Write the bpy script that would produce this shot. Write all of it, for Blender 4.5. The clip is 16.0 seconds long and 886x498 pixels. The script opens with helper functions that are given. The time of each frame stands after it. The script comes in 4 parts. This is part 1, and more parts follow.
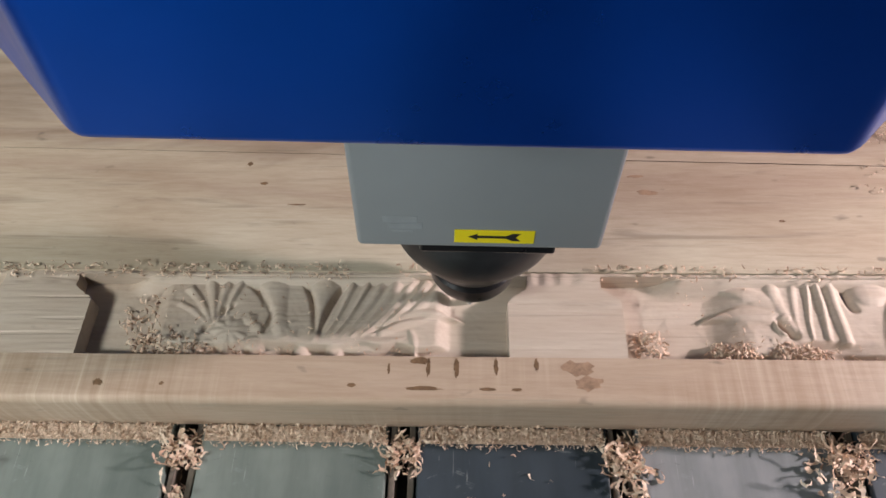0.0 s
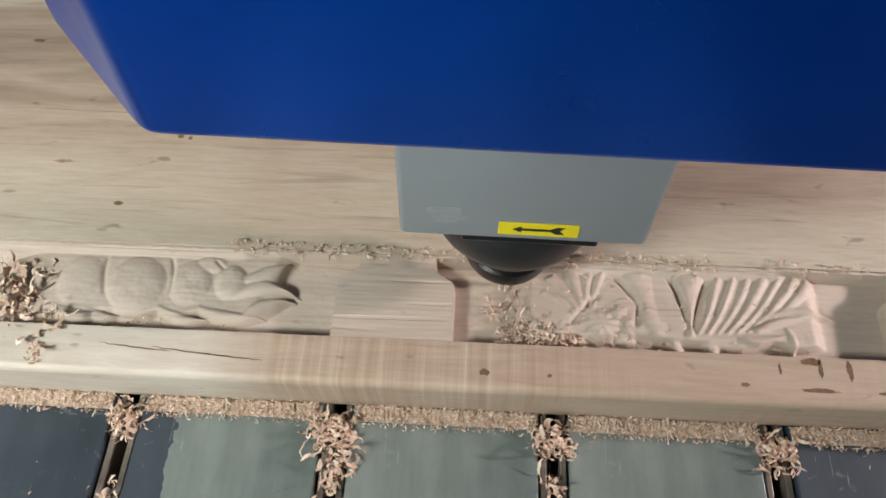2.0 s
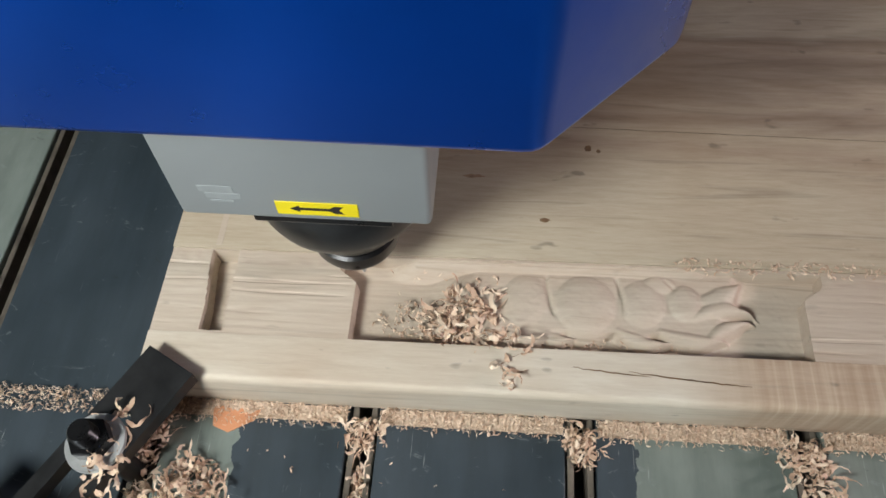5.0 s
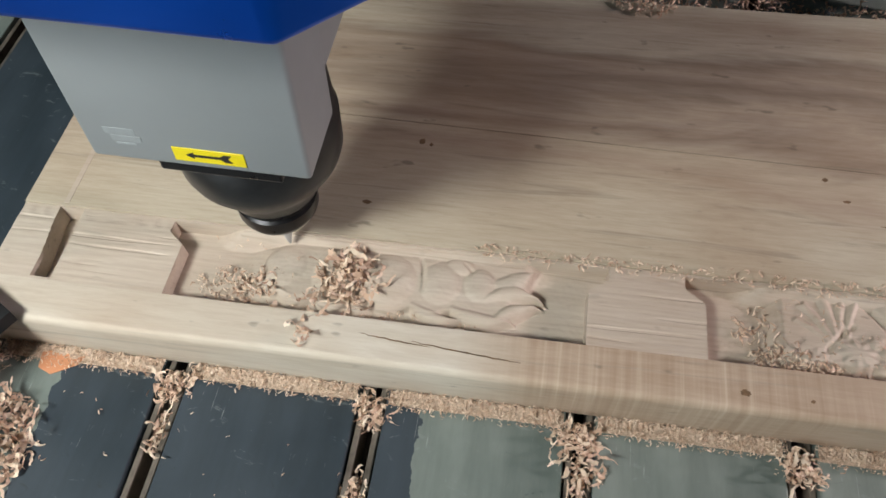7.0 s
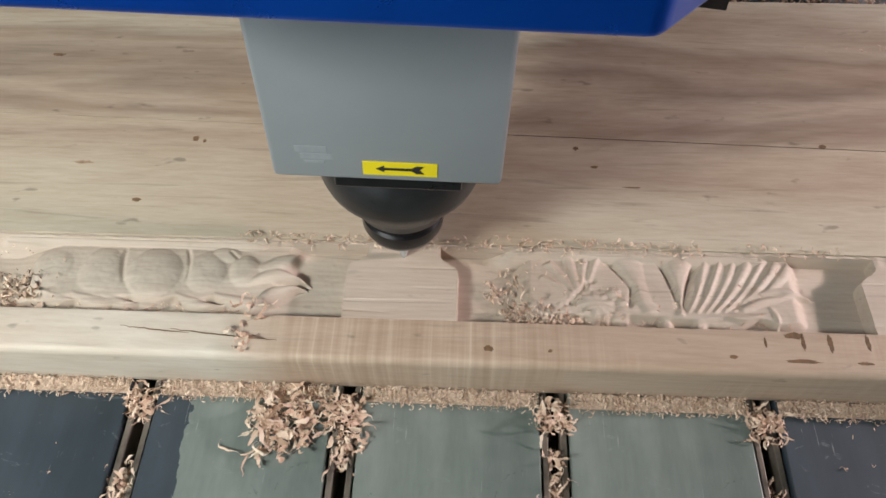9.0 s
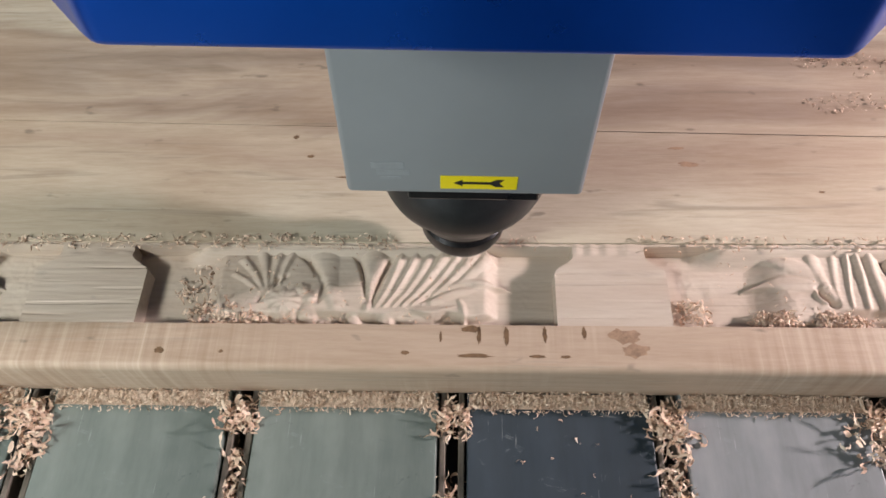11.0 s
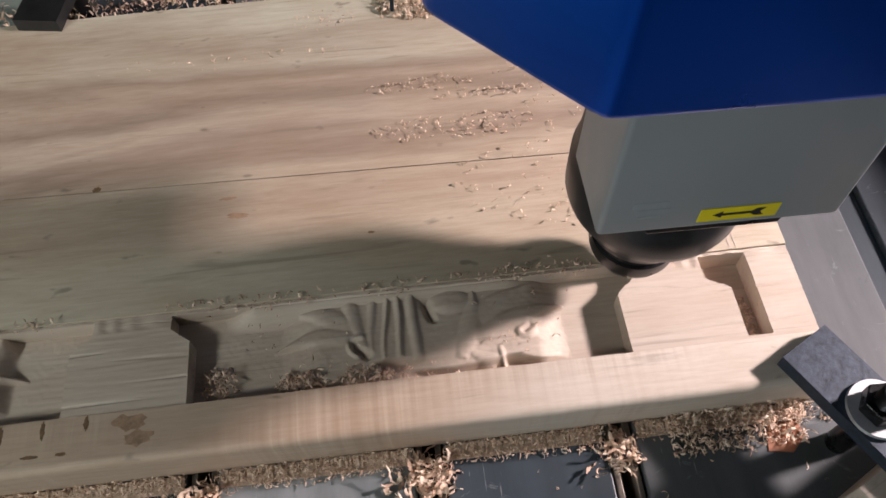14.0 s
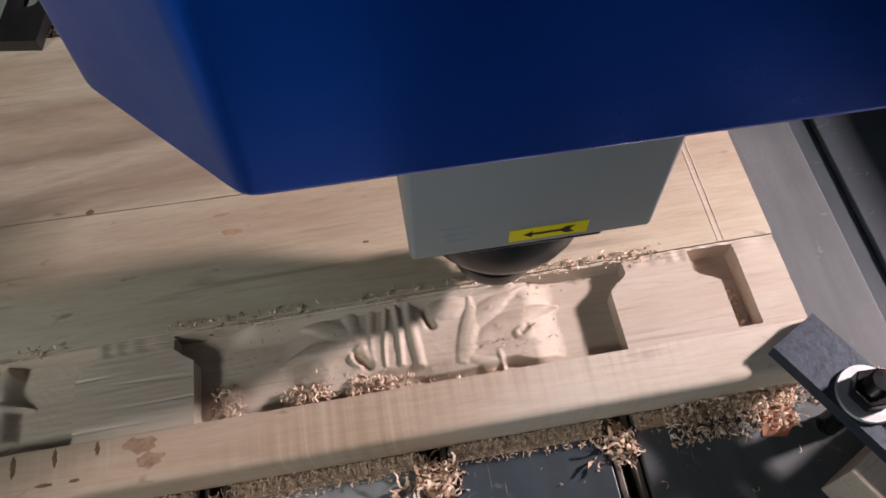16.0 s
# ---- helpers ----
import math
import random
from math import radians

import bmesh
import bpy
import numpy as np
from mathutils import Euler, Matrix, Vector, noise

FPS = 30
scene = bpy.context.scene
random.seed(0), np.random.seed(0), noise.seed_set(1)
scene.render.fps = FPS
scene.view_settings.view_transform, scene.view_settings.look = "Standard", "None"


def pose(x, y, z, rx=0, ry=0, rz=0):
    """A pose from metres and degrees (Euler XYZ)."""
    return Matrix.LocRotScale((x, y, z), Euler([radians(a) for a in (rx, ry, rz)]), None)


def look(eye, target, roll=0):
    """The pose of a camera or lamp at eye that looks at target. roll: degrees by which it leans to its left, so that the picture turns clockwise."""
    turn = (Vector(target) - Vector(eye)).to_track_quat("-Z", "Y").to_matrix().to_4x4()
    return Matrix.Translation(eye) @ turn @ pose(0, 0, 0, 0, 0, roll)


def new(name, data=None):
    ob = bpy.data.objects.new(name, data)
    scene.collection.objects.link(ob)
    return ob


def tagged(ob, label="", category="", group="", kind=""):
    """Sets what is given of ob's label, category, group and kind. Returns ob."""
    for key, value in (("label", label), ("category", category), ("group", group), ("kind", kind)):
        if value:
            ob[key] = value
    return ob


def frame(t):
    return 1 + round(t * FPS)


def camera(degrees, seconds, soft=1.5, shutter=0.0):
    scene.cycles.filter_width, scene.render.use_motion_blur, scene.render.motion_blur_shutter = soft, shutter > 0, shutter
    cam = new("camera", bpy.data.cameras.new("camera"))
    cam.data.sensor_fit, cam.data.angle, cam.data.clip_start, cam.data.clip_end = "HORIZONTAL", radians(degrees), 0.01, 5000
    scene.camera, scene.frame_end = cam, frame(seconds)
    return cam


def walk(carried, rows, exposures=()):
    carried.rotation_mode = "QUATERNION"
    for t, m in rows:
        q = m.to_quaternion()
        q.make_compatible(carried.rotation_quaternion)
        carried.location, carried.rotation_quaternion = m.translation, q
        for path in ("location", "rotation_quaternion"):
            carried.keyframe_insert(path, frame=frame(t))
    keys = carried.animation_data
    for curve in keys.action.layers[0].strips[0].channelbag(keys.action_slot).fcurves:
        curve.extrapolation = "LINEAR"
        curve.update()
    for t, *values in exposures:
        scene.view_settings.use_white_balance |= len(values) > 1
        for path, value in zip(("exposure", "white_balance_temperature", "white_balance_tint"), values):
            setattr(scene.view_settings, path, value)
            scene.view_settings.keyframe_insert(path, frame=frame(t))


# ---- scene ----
cam = camera(58.5, 16.0, 1.6)
PATH = [
    (0, (0.037, 0.032, 0.36), (-0.022, 1.178, -1.278), -2.1),
    (0.5, (-0.002, 0.035, 0.36), (-0.065, 1.159, -1.293), -1.6),
    (1, (-0.041, 0.04, 0.361), (-0.087, 1.138, -1.31), -0.8),
    (1.5, (-0.094, 0.035, 0.365), (-0.165, 1.142, -1.299), -1.1),
    (2, (-0.134, 0.044, 0.367), (-0.23, 1.094, -1.333), -2.2),
    (2.5, (-0.175, 0.064, 0.367), (-0.305, 1.062, -1.361), -5.0),
    (3, (-0.209, 0.065, 0.365), (-0.31, 1.055, -1.37), -3.8),
    (3.5, (-0.249, 0.053, 0.363), (-0.359, 1.095, -1.341), -3.4),
    (4, (-0.282, 0.055, 0.367), (-0.424, 1.062, -1.355), -4.4),
    (4.2, (-0.299, 0.056, 0.367), (-0.427, 1.073, -1.35), -3.9),
    (5.25, (-0.345, 0.046, 0.367), (-0.52, 1.078, -1.335), -6.0),
    (6.3, (-0.298, 0.034, 0.366), (-0.552, 1.087, -1.314), -7.1),
    (6.5, (-0.283, 0.028, 0.365), (-0.509, 1.107, -1.303), -4.2),
    (7, (-0.233, 0.02, 0.369), (-0.453, 1.128, -1.281), -3.0),
    (7.5, (-0.207, 0.013, 0.366), (-0.396, 1.139, -1.276), -2.6),
    (8, (-0.188, 0.009, 0.368), (-0.343, 1.146, -1.271), -1.2),
    (8.5, (-0.167, 0.006, 0.37), (-0.289, 1.148, -1.268), -0.6),
    (9, (-0.143, 0.003, 0.368), (-0.198, 1.169, -1.256), -0.5),
    (9.5, (-0.106, 0.012, 0.367), (-0.128, 1.162, -1.269), -0.1),
    (9.7, (-0.093, 0.011, 0.369), (-0.111, 1.151, -1.274), -0.1),
    (11.8, (0.081, 0.04, 0.366), (-0.028, 1.101, -1.326), -5.0),
    (12, (0.094, 0.042, 0.365), (-0.012, 1.101, -1.328), -5.5),
    (12.5, (0.127, 0.044, 0.363), (0.068, 1.115, -1.325), -4.6),
    (13, (0.158, 0.048, 0.361), (0.133, 1.12, -1.327), -3.9),
    (13.5, (0.188, 0.049, 0.358), (0.236, 1.131, -1.324), -2.4),
    (14, (0.216, 0.063, 0.36), (0.299, 1.113, -1.341), -2.4),
    (14.5, (0.239, 0.078, 0.367), (0.385, 1.064, -1.367), -0.2),
    (15, (0.247, 0.074, 0.366), (0.408, 1.066, -1.362), -2.1),
    (15.5, (0.245, 0.076, 0.371), (0.409, 1.042, -1.373), -2.1),
    (16, (0.214, 0.075, 0.374), (0.322, 1.058, -1.364), -3.8),
]
walk(cam, [(t, look(eye, target, roll)) for t, eye, target, roll in PATH], [(0, 0.02), (1.5, 0.02), (3.5, -0.38), (7, -0.26), (9, -0.06), (9.5, -0.04), (12, 0.27), (13, 0.04), (14, -0.04), (14.5, 0.0), (15.5, -0.3), (16, -0.32)])

# ---- light ----
world = bpy.data.worlds.new("world")
scene.world = world
world.use_nodes = True
sky = world.node_tree.nodes.new("ShaderNodeTexSky")
sky.sky_type, sky.sun_disc = "NISHITA", False
sky.sun_elevation, sky.sun_rotation = radians(35), radians(90)
world.node_tree.links.new(sky.outputs[0], world.node_tree.nodes["Background"].inputs[0])
world.node_tree.nodes["Background"].inputs[1].default_value = 0.1


def lamp(name, eye, target, sx, sy, power, colour, spread=180):
    data = bpy.data.lights.new(name, "AREA")
    data.shape, data.size, data.size_y, data.energy, data.color = "RECTANGLE", sx, sy, power, colour
    data.spread = radians(spread)
    ob = new(name, data)
    ob.matrix_world = look(eye, target)
    return ob


# Unseen lamp added for the pinkish light that comes in low from the right.
lamp("added_right_light", (1.05, 0.28, 0.455), (0.34, 0.27, 0.03), 0.08, 0.07, 3.15, (1.0, 0.84, 0.85), 70)
# Unseen lamp added for the light that falls in from the front left.
lamp("added_left_light", (-0.74, -0.34, 0.80), (-0.50, 0.20, 0.0), 0.26, 0.22, 4.1, (0.97, 1.0, 0.95), 84)
# Added fill, no seen source: brightens the blue cover's left and the front faces.
lamp("front_left_fill", (-1.75, -2.46, 0.2), (-0.6, 0.0, 0.2), 1.2, 1.7, 36, (0.90, 0.98, 1.0))

# ---- materials ----


def material(name, rough=0.6, metal=0.0):
    m = bpy.data.materials.new(name)
    m.use_nodes = True
    b = m.node_tree.nodes["Principled BSDF"]
    b.inputs["Roughness"].default_value, b.inputs["Metallic"].default_value = rough, metal
    return m, m.node_tree, b


def node(nt, kind, **values):
    n = nt.nodes.new(kind)
    for k, v in values.items():
        n.inputs[k.replace("_", " ")].default_value = v
    return n


def coords(nt, scale=(1, 1, 1), kind="Object"):
    c = nt.nodes.new("ShaderNodeTexCoord")
    m = node(nt, "ShaderNodeMapping", Scale=scale)
    nt.links.new(c.outputs[kind], m.inputs["Vector"])
    return m.outputs[0]


def noise_tex(nt, vec, scale, detail=6.0, rough=0.6, distort=0.0):
    n = node(nt, "ShaderNodeTexNoise", Scale=scale, Detail=detail, Roughness=rough, Distortion=distort)
    nt.links.new(vec, n.inputs["Vector"])
    return n.outputs[0]


def ramp(nt, fac, stops):
    r = nt.nodes.new("ShaderNodeValToRGB")
    while len(r.color_ramp.elements) < len(stops):
        r.color_ramp.elements.new(0.5)
    for e, (p, c) in zip(r.color_ramp.elements, stops):
        e.position, e.color = p, (*c, 1)
    nt.links.new(fac, r.inputs[0])
    return r.outputs[0]


def mix(nt, fac, a, b, blend="MIX"):
    m = nt.nodes.new("ShaderNodeMix")
    m.data_type, m.blend_type = "RGBA", blend
    for sock, v in ((m.inputs[0], fac), (m.inputs[6], a), (m.inputs[7], b)):
        if isinstance(v, (int, float)):
            sock.default_value = v
        elif isinstance(v, tuple):
            sock.default_value = (*v, 1)
        else:
            nt.links.new(v, sock)
    return m.outputs[2]


def bump(nt, b, height, strength, distance=0.001):
    n = node(nt, "ShaderNodeBump", Strength=strength, Distance=distance)
    nt.links.new(height, n.inputs["Height"])
    nt.links.new(n.outputs[0], b.inputs["Normal"])


def wood_material(name, light, dark, streak, grain=1.0, streak_amount=0.6, fuzz=0.25, marks=0.0, spot=0.55, bands=None, heart=None):
    m, nt, b = material(name, 0.62)
    broad = noise_tex(nt, coords(nt, (2.6, 17, 17)), 1.0, 6, 0.6, 2.2)
    fine = noise_tex(nt, coords(nt, (42, 400, 400)), 1.0, 6, 0.7, 0.3)
    blotch = noise_tex(nt, coords(nt, (6, 11, 11)), 1.0, 5, 0.6, 0.5)
    spots = noise_tex(nt, coords(nt, (60, 130, 130)), 1.0, 2, 0.5)
    veins = noise_tex(nt, coords(nt, (4.5, 75, 75)), 1.0, 4, 0.55, 3.2)
    c = ramp(nt, broad, [(0.30, dark), (0.48, tuple((a + d) / 2 for a, d in zip(light, dark))), (0.64, light)])
    if bands:
        sep = nt.nodes.new("ShaderNodeSeparateXYZ")
        nt.links.new(coords(nt), sep.inputs[0])
        sway = nt.nodes.new("ShaderNodeMath")
        sway.operation = "MULTIPLY_ADD"
        nt.links.new(noise_tex(nt, coords(nt, (2.4, 14, 14)), 1.0, 5, 0.55, 1.2), sway.inputs[0])
        sway.inputs[1].default_value = 0.11
        nt.links.new(sep.outputs[1], sway.inputs[2])
        span = nt.nodes.new("ShaderNodeMapRange")
        nt.links.new(sway.outputs[0], span.inputs[0])
        span.inputs[1].default_value, span.inputs[2].default_value = 0.255, 0.555
        c = mix(nt, 0.88, c, ramp(nt, span.outputs[0], bands))
    if heart:
        part_x = nt.nodes.new("ShaderNodeSeparateXYZ")
        nt.links.new(coords(nt), part_x.inputs[0])
        edge = nt.nodes.new("ShaderNodeMapRange")
        nt.links.new(part_x.outputs[0], edge.inputs[0])
        edge.inputs[1].default_value, edge.inputs[2].default_value = -0.262, -0.226
        c = mix(nt, edge.outputs[0], c, mix(nt, 1.0, c, heart, "MULTIPLY"))
        far = nt.nodes.new("ShaderNodeMapRange")
        nt.links.new(part_x.outputs[0], far.inputs[0])
        far.inputs[1].default_value, far.inputs[2].default_value = 0.20, 0.27
        c = mix(nt, far.outputs[0], c, mix(nt, 0.7, c, (0.70, 0.65, 0.57)))
    c = mix(nt, ramp(nt, blotch, [(0.42, (0, 0, 0)), (0.70, (streak_amount,) * 3)]), c, streak)
    c = mix(nt, ramp(nt, veins, [(0.60, (0, 0, 0)), (0.70, (0.5,) * 3)]), c, tuple(v * 0.62 for v in dark))
    c = mix(nt, grain, c, ramp(nt, fine, [(0.3, (0.83, 0.79, 0.75)), (0.62, (1, 1, 1))]), "MULTIPLY")
    c = mix(nt, ramp(nt, spots, [(0.70, (0, 0, 0)), (0.77, (spot,) * 3)]), c, tuple(v * 0.3 for v in dark))
    if marks:
        teeth = noise_tex(nt, coords(nt, (240, 5, 5)), 1.0, 3, 0.6)
        where = noise_tex(nt, coords(nt, (7, 14, 14)), 1.0, 2, 0.5)
        worn = mix(nt, 1.0, ramp(nt, where, [(0.45, (0, 0, 0)), (0.6, (1, 1, 1))]), edge.outputs[0] if heart else (1, 1, 1), "MULTIPLY")
        t = mix(nt, mix(nt, marks, (0, 0, 0), worn), (1, 1, 1), ramp(nt, teeth, [(0.36, (0.74, 0.67, 0.60)), (0.55, (1, 1, 1))]))
        c = mix(nt, 1.0, c, t, "MULTIPLY")
        c = mix(nt, mix(nt, 1.0, worn, ramp(nt, teeth, [(0.56, (0, 0, 0)), (0.70, (0.45,) * 3)]), "MULTIPLY"), c, (0.66, 0.57, 0.46))
    nt.links.new(c, b.inputs["Base Color"])
    bump(nt, b, fine, fuzz, 0.0006)
    return m


FIGURE = [(0.10, (0.616, 0.562, 0.443)), (0.26, (0.550, 0.479, 0.373)), (0.34, (0.449, 0.355, 0.273)), (0.42, (0.539, 0.457, 0.357)), (0.48, (0.294, 0.218, 0.171)), (0.53, (0.484, 0.398, 0.314)),
          (0.575, (0.255, 0.194, 0.152)), (0.62, (0.439, 0.355, 0.278)), (0.66, (0.294, 0.233, 0.180)), (0.71, (0.572, 0.526, 0.422)), (0.77, (0.449, 0.388, 0.303)), (0.84, (0.682, 0.668, 0.541))]
WOOD = wood_material("pale_wood", (0.57, 0.51, 0.415), (0.43, 0.35, 0.27), (0.41, 0.305, 0.215), 1.0, 0.6, 0.25, 0.0, 0.55, FIGURE)
WOOD_RAIL = wood_material("rail_wood", (0.66, 0.61, 0.53), (0.55, 0.475, 0.385), (0.47, 0.35, 0.26), 0.8, 0.45, 0.25, 0.5, 0.55, None, (0.80, 0.69, 0.62))
WOOD_CUT = wood_material("fresh_cut_wood", (0.60, 0.53, 0.45), (0.52, 0.43, 0.35), (0.44, 0.335, 0.26), 0.7, 0.4, 0.22, 0.0, 0.25)
WOOD_BACK = WOOD


def shaving_material():
    m, nt, b = material("shaving", 0.7)
    info = nt.nodes.new("ShaderNodeNewGeometry")
    c = ramp(nt, info.outputs["Random Per Island"], [(0.0, (0.50, 0.335, 0.24)), (0.5, (0.70, 0.525, 0.40)), (1.0, (0.80, 0.67, 0.54))])
    nt.links.new(c, b.inputs["Base Color"])
    b.inputs["Subsurface Weight"].default_value = 0.0
    return m


SHAVING = shaving_material()


def slat_material(name, left, right=None, split=0.0):
    m, nt, b = material(name, 0.38)
    wear = noise_tex(nt, coords(nt, (60, 9, 20)), 1.0, 6, 0.65)
    blot = noise_tex(nt, coords(nt, (14, 10, 10)), 1.0, 5, 0.6)
    scratch = noise_tex(nt, coords(nt, (700, 40, 100)), 1.0, 3, 0.6, 0.4)
    base = left
    if right:
        sep = nt.nodes.new("ShaderNodeSeparateXYZ")
        nt.links.new(coords(nt), sep.inputs[0])
        add = nt.nodes.new("ShaderNodeMath")
        add.operation = "MULTIPLY_ADD"
        nt.links.new(noise_tex(nt, coords(nt, (80, 60, 60)), 1.0, 4, 0.7), add.inputs[0])
        add.inputs[1].default_value = 0.012
        nt.links.new(sep.outputs[0], add.inputs[2])
        gt = nt.nodes.new("ShaderNodeMath")
        gt.operation = "GREATER_THAN"
        nt.links.new(add.outputs[0], gt.inputs[0])
        gt.inputs[1].default_value = split + 0.006
        base = mix(nt, gt.outputs[0], left, right)
    c = mix(nt, 1.0, base, ramp(nt, blot, [(0.3, (0.62, 0.66, 0.66)), (0.6, (1, 1, 1))]), "MULTIPLY")
    c = mix(nt, 1.0, c, ramp(nt, wear, [(0.3, (0.70, 0.72, 0.72)), (0.62, (1, 1, 1))]), "MULTIPLY")
    c = mix(nt, ramp(nt, scratch, [(0.70, (0, 0, 0)), (0.76, (0.35,) * 3)]), c, (0.42, 0.45, 0.44))
    scuff = noise_tex(nt, coords(nt, (45, 75, 20)), 1.0, 5, 0.7, 1.5)
    c = mix(nt, ramp(nt, scuff, [(0.62, (0, 0, 0)), (0.68, (0.3,) * 3)]), c, (0.26, 0.30, 0.30))
    c = mix(nt, ramp(nt, scuff, [(0.30, (0.5,) * 3), (0.36, (0, 0, 0))]), c, (0.02, 0.024, 0.026))
    nt.links.new(c, b.inputs["Base Color"])
    nt.links.new(ramp(nt, blot, [(0.3, (0.42,) * 3), (0.7, (0.68,) * 3)]), b.inputs["Roughness"])
    bump(nt, b, wear, 0.15, 0.0005)
    return m


NAVY, GREEN, GREY = (0.040, 0.056, 0.072), (0.215, 0.250, 0.230), (0.27, 0.285, 0.295)
SLAT_NAVY = slat_material("navy_slat", NAVY)
SLAT_GREEN = slat_material("green_grey_slat", GREEN)
SLAT_GREY = slat_material("light_grey_slat", GREY)
# Grey slat by the right clamp, its shade put into the base colour.
SLAT_SHADED = slat_material("shaded_grey_slat", (0.105, 0.112, 0.120))
SLAT_NG = slat_material("navy_green_slat", NAVY, GREEN, 0.018)
SLAT_GN = slat_material("green_navy_slat", GREEN, NAVY, 0.036)


def plain(name, colour, rough, metal=0.0, vary=0.15, scale=40, bumpy=0.1, coat=0.0):
    m, nt, b = material(name, rough, metal)
    n = noise_tex(nt, coords(nt, (1, 1, 1)), scale, 6, 0.65)
    c = ramp(nt, n, [(0.3, tuple(v * (1 - vary) for v in colour)), (0.7, tuple(min(1, v * (1 + vary)) for v in colour))])
    nt.links.new(c, b.inputs["Base Color"])
    nt.links.new(ramp(nt, n, [(0.3, (max(0, rough - 0.08),) * 3), (0.7, (min(1, rough + 0.1),) * 3)]), b.inputs["Roughness"])
    bump(nt, b, n, bumpy, 0.0004)
    b.inputs["Coat Weight"].default_value = coat
    return m


BLUE = plain("blue_paint", (0.0003, 0.100, 0.66), 0.30, 0.86, 0.05, 20, 0.01)
CAST = plain("grey_enamel", (0.245, 0.262, 0.272), 0.45, 0.0, 0.05, 30, 0.05)
BLACK = plain("black_steel", (0.035, 0.036, 0.038), 0.35, 0.6, 0.3, 60, 0.1)
NUT = plain("dark_nut", (0.02, 0.02, 0.022), 0.3, 0.7, 0.3, 80, 0.1)
STEEL = plain("zinc_steel", (0.50, 0.51, 0.52), 0.45, 0.55, 0.15, 120, 0.1)
YELLOW = plain("yellow_label", (0.82, 0.66, 0.01), 0.4, 0.0, 0.05, 60, 0.02)
INK = plain("black_ink", (0.015, 0.013, 0.012), 0.5)
CLAMP = plain("clamp_steel", (0.034, 0.046, 0.066), 0.5, 0.3, 0.45, 300, 0.6)
CHANNEL = plain("slot_metal", (0.17, 0.145, 0.12), 0.5, 0.4, 0.5, 60, 0.2)
BASE = plain("table_base", (0.05, 0.045, 0.04), 0.7, 0.0, 0.4, 40, 0.2)
SCUFF = plain("pale_scuff", (0.275, 0.295, 0.305), 0.6, 0.0, 0.1, 200, 0.05)
BROWN_STAIN = plain("brown_stain", (0.34, 0.225, 0.15), 0.7, 0.0, 0.35, 250, 0.1)
STAIN = plain("dark_stain", (0.16, 0.095, 0.05), 0.7, 0.0, 0.4, 300, 0.1)
TAPE = plain("orange_tape", (0.60, 0.27, 0.14), 0.5, 0.0, 0.1, 60, 0.05)
DULL_ORANGE = plain("dull_orange", (0.36, 0.15, 0.08), 0.6, 0.0, 0.2, 120, 0.05)
CONCRETE = plain("concrete", (0.20, 0.19, 0.18), 0.85, 0.0, 0.2, 6, 0.2)
PLASTER = plain("plaster", (0.11, 0.11, 0.105), 0.9, 0.0, 0.08, 5, 0.1)
FRAME = plain("gantry_paint", (0.35, 0.37, 0.38), 0.5, 0.0, 0.08, 12, 0.05)

# ---- mesh helpers ----


def part(name, bm, mat, parent=None, label="", smooth=None):
    data = bpy.data.meshes.new(name)
    if smooth is not None:
        for f in bm.faces:
            f.smooth = True
        for e in bm.edges:
            if len(e.link_faces) == 2 and e.calc_face_angle(0) > radians(smooth):
                e.smooth = False
    bm.to_mesh(data)
    bm.free()
    data.materials.append(mat)
    ob = new(name, data)
    ob.parent = parent
    if label:
        ob["label"] = label
    return ob


def thing(name, label, category, at=(0, 0, 0), group="", kind=""):
    return tagged(new(name), label, category, group, kind) if at == (0, 0, 0) else _placed(tagged(new(name), label, category, group, kind), at)


def _placed(ob, at):
    ob.location = at
    return ob


def box(x0, y0, z0, x1, y1, z1, bevel=0.0, segments=2, bm=None):
    bm = bm or bmesh.new()
    r = bmesh.ops.create_cube(bm, size=1.0)
    for v in r["verts"]:
        v.co = Vector(((x0 + x1) / 2 + v.co.x * (x1 - x0), (y0 + y1) / 2 + v.co.y * (y1 - y0), (z0 + z1) / 2 + v.co.z * (z1 - z0)))
    if bevel:
        edges = list({e for v in r["verts"] for e in v.link_edges})
        bmesh.ops.bevel(bm, geom=edges, offset=bevel, segments=segments, affect="EDGES", profile=0.5)
    return bm


def prism(points, z0, z1, bevel=0.0, bm=None):
    bm = bm or bmesh.new()
    low = [bm.verts.new((x, y, z0)) for x, y in points]
    top = [bm.verts.new((x, y, z1)) for x, y in points]
    n = len(points)
    faces = [bm.faces.new(list(reversed(low))), bm.faces.new(top)]
    faces += [bm.faces.new((low[i], low[(i + 1) % n], top[(i + 1) % n], top[i])) for i in range(n)]
    bmesh.ops.recalc_face_normals(bm, faces=faces)
    if bevel:
        bmesh.ops.bevel(bm, geom=list({e for f in faces for e in f.edges}), offset=bevel, segments=3, affect="EDGES", profile=0.5)
    return bm


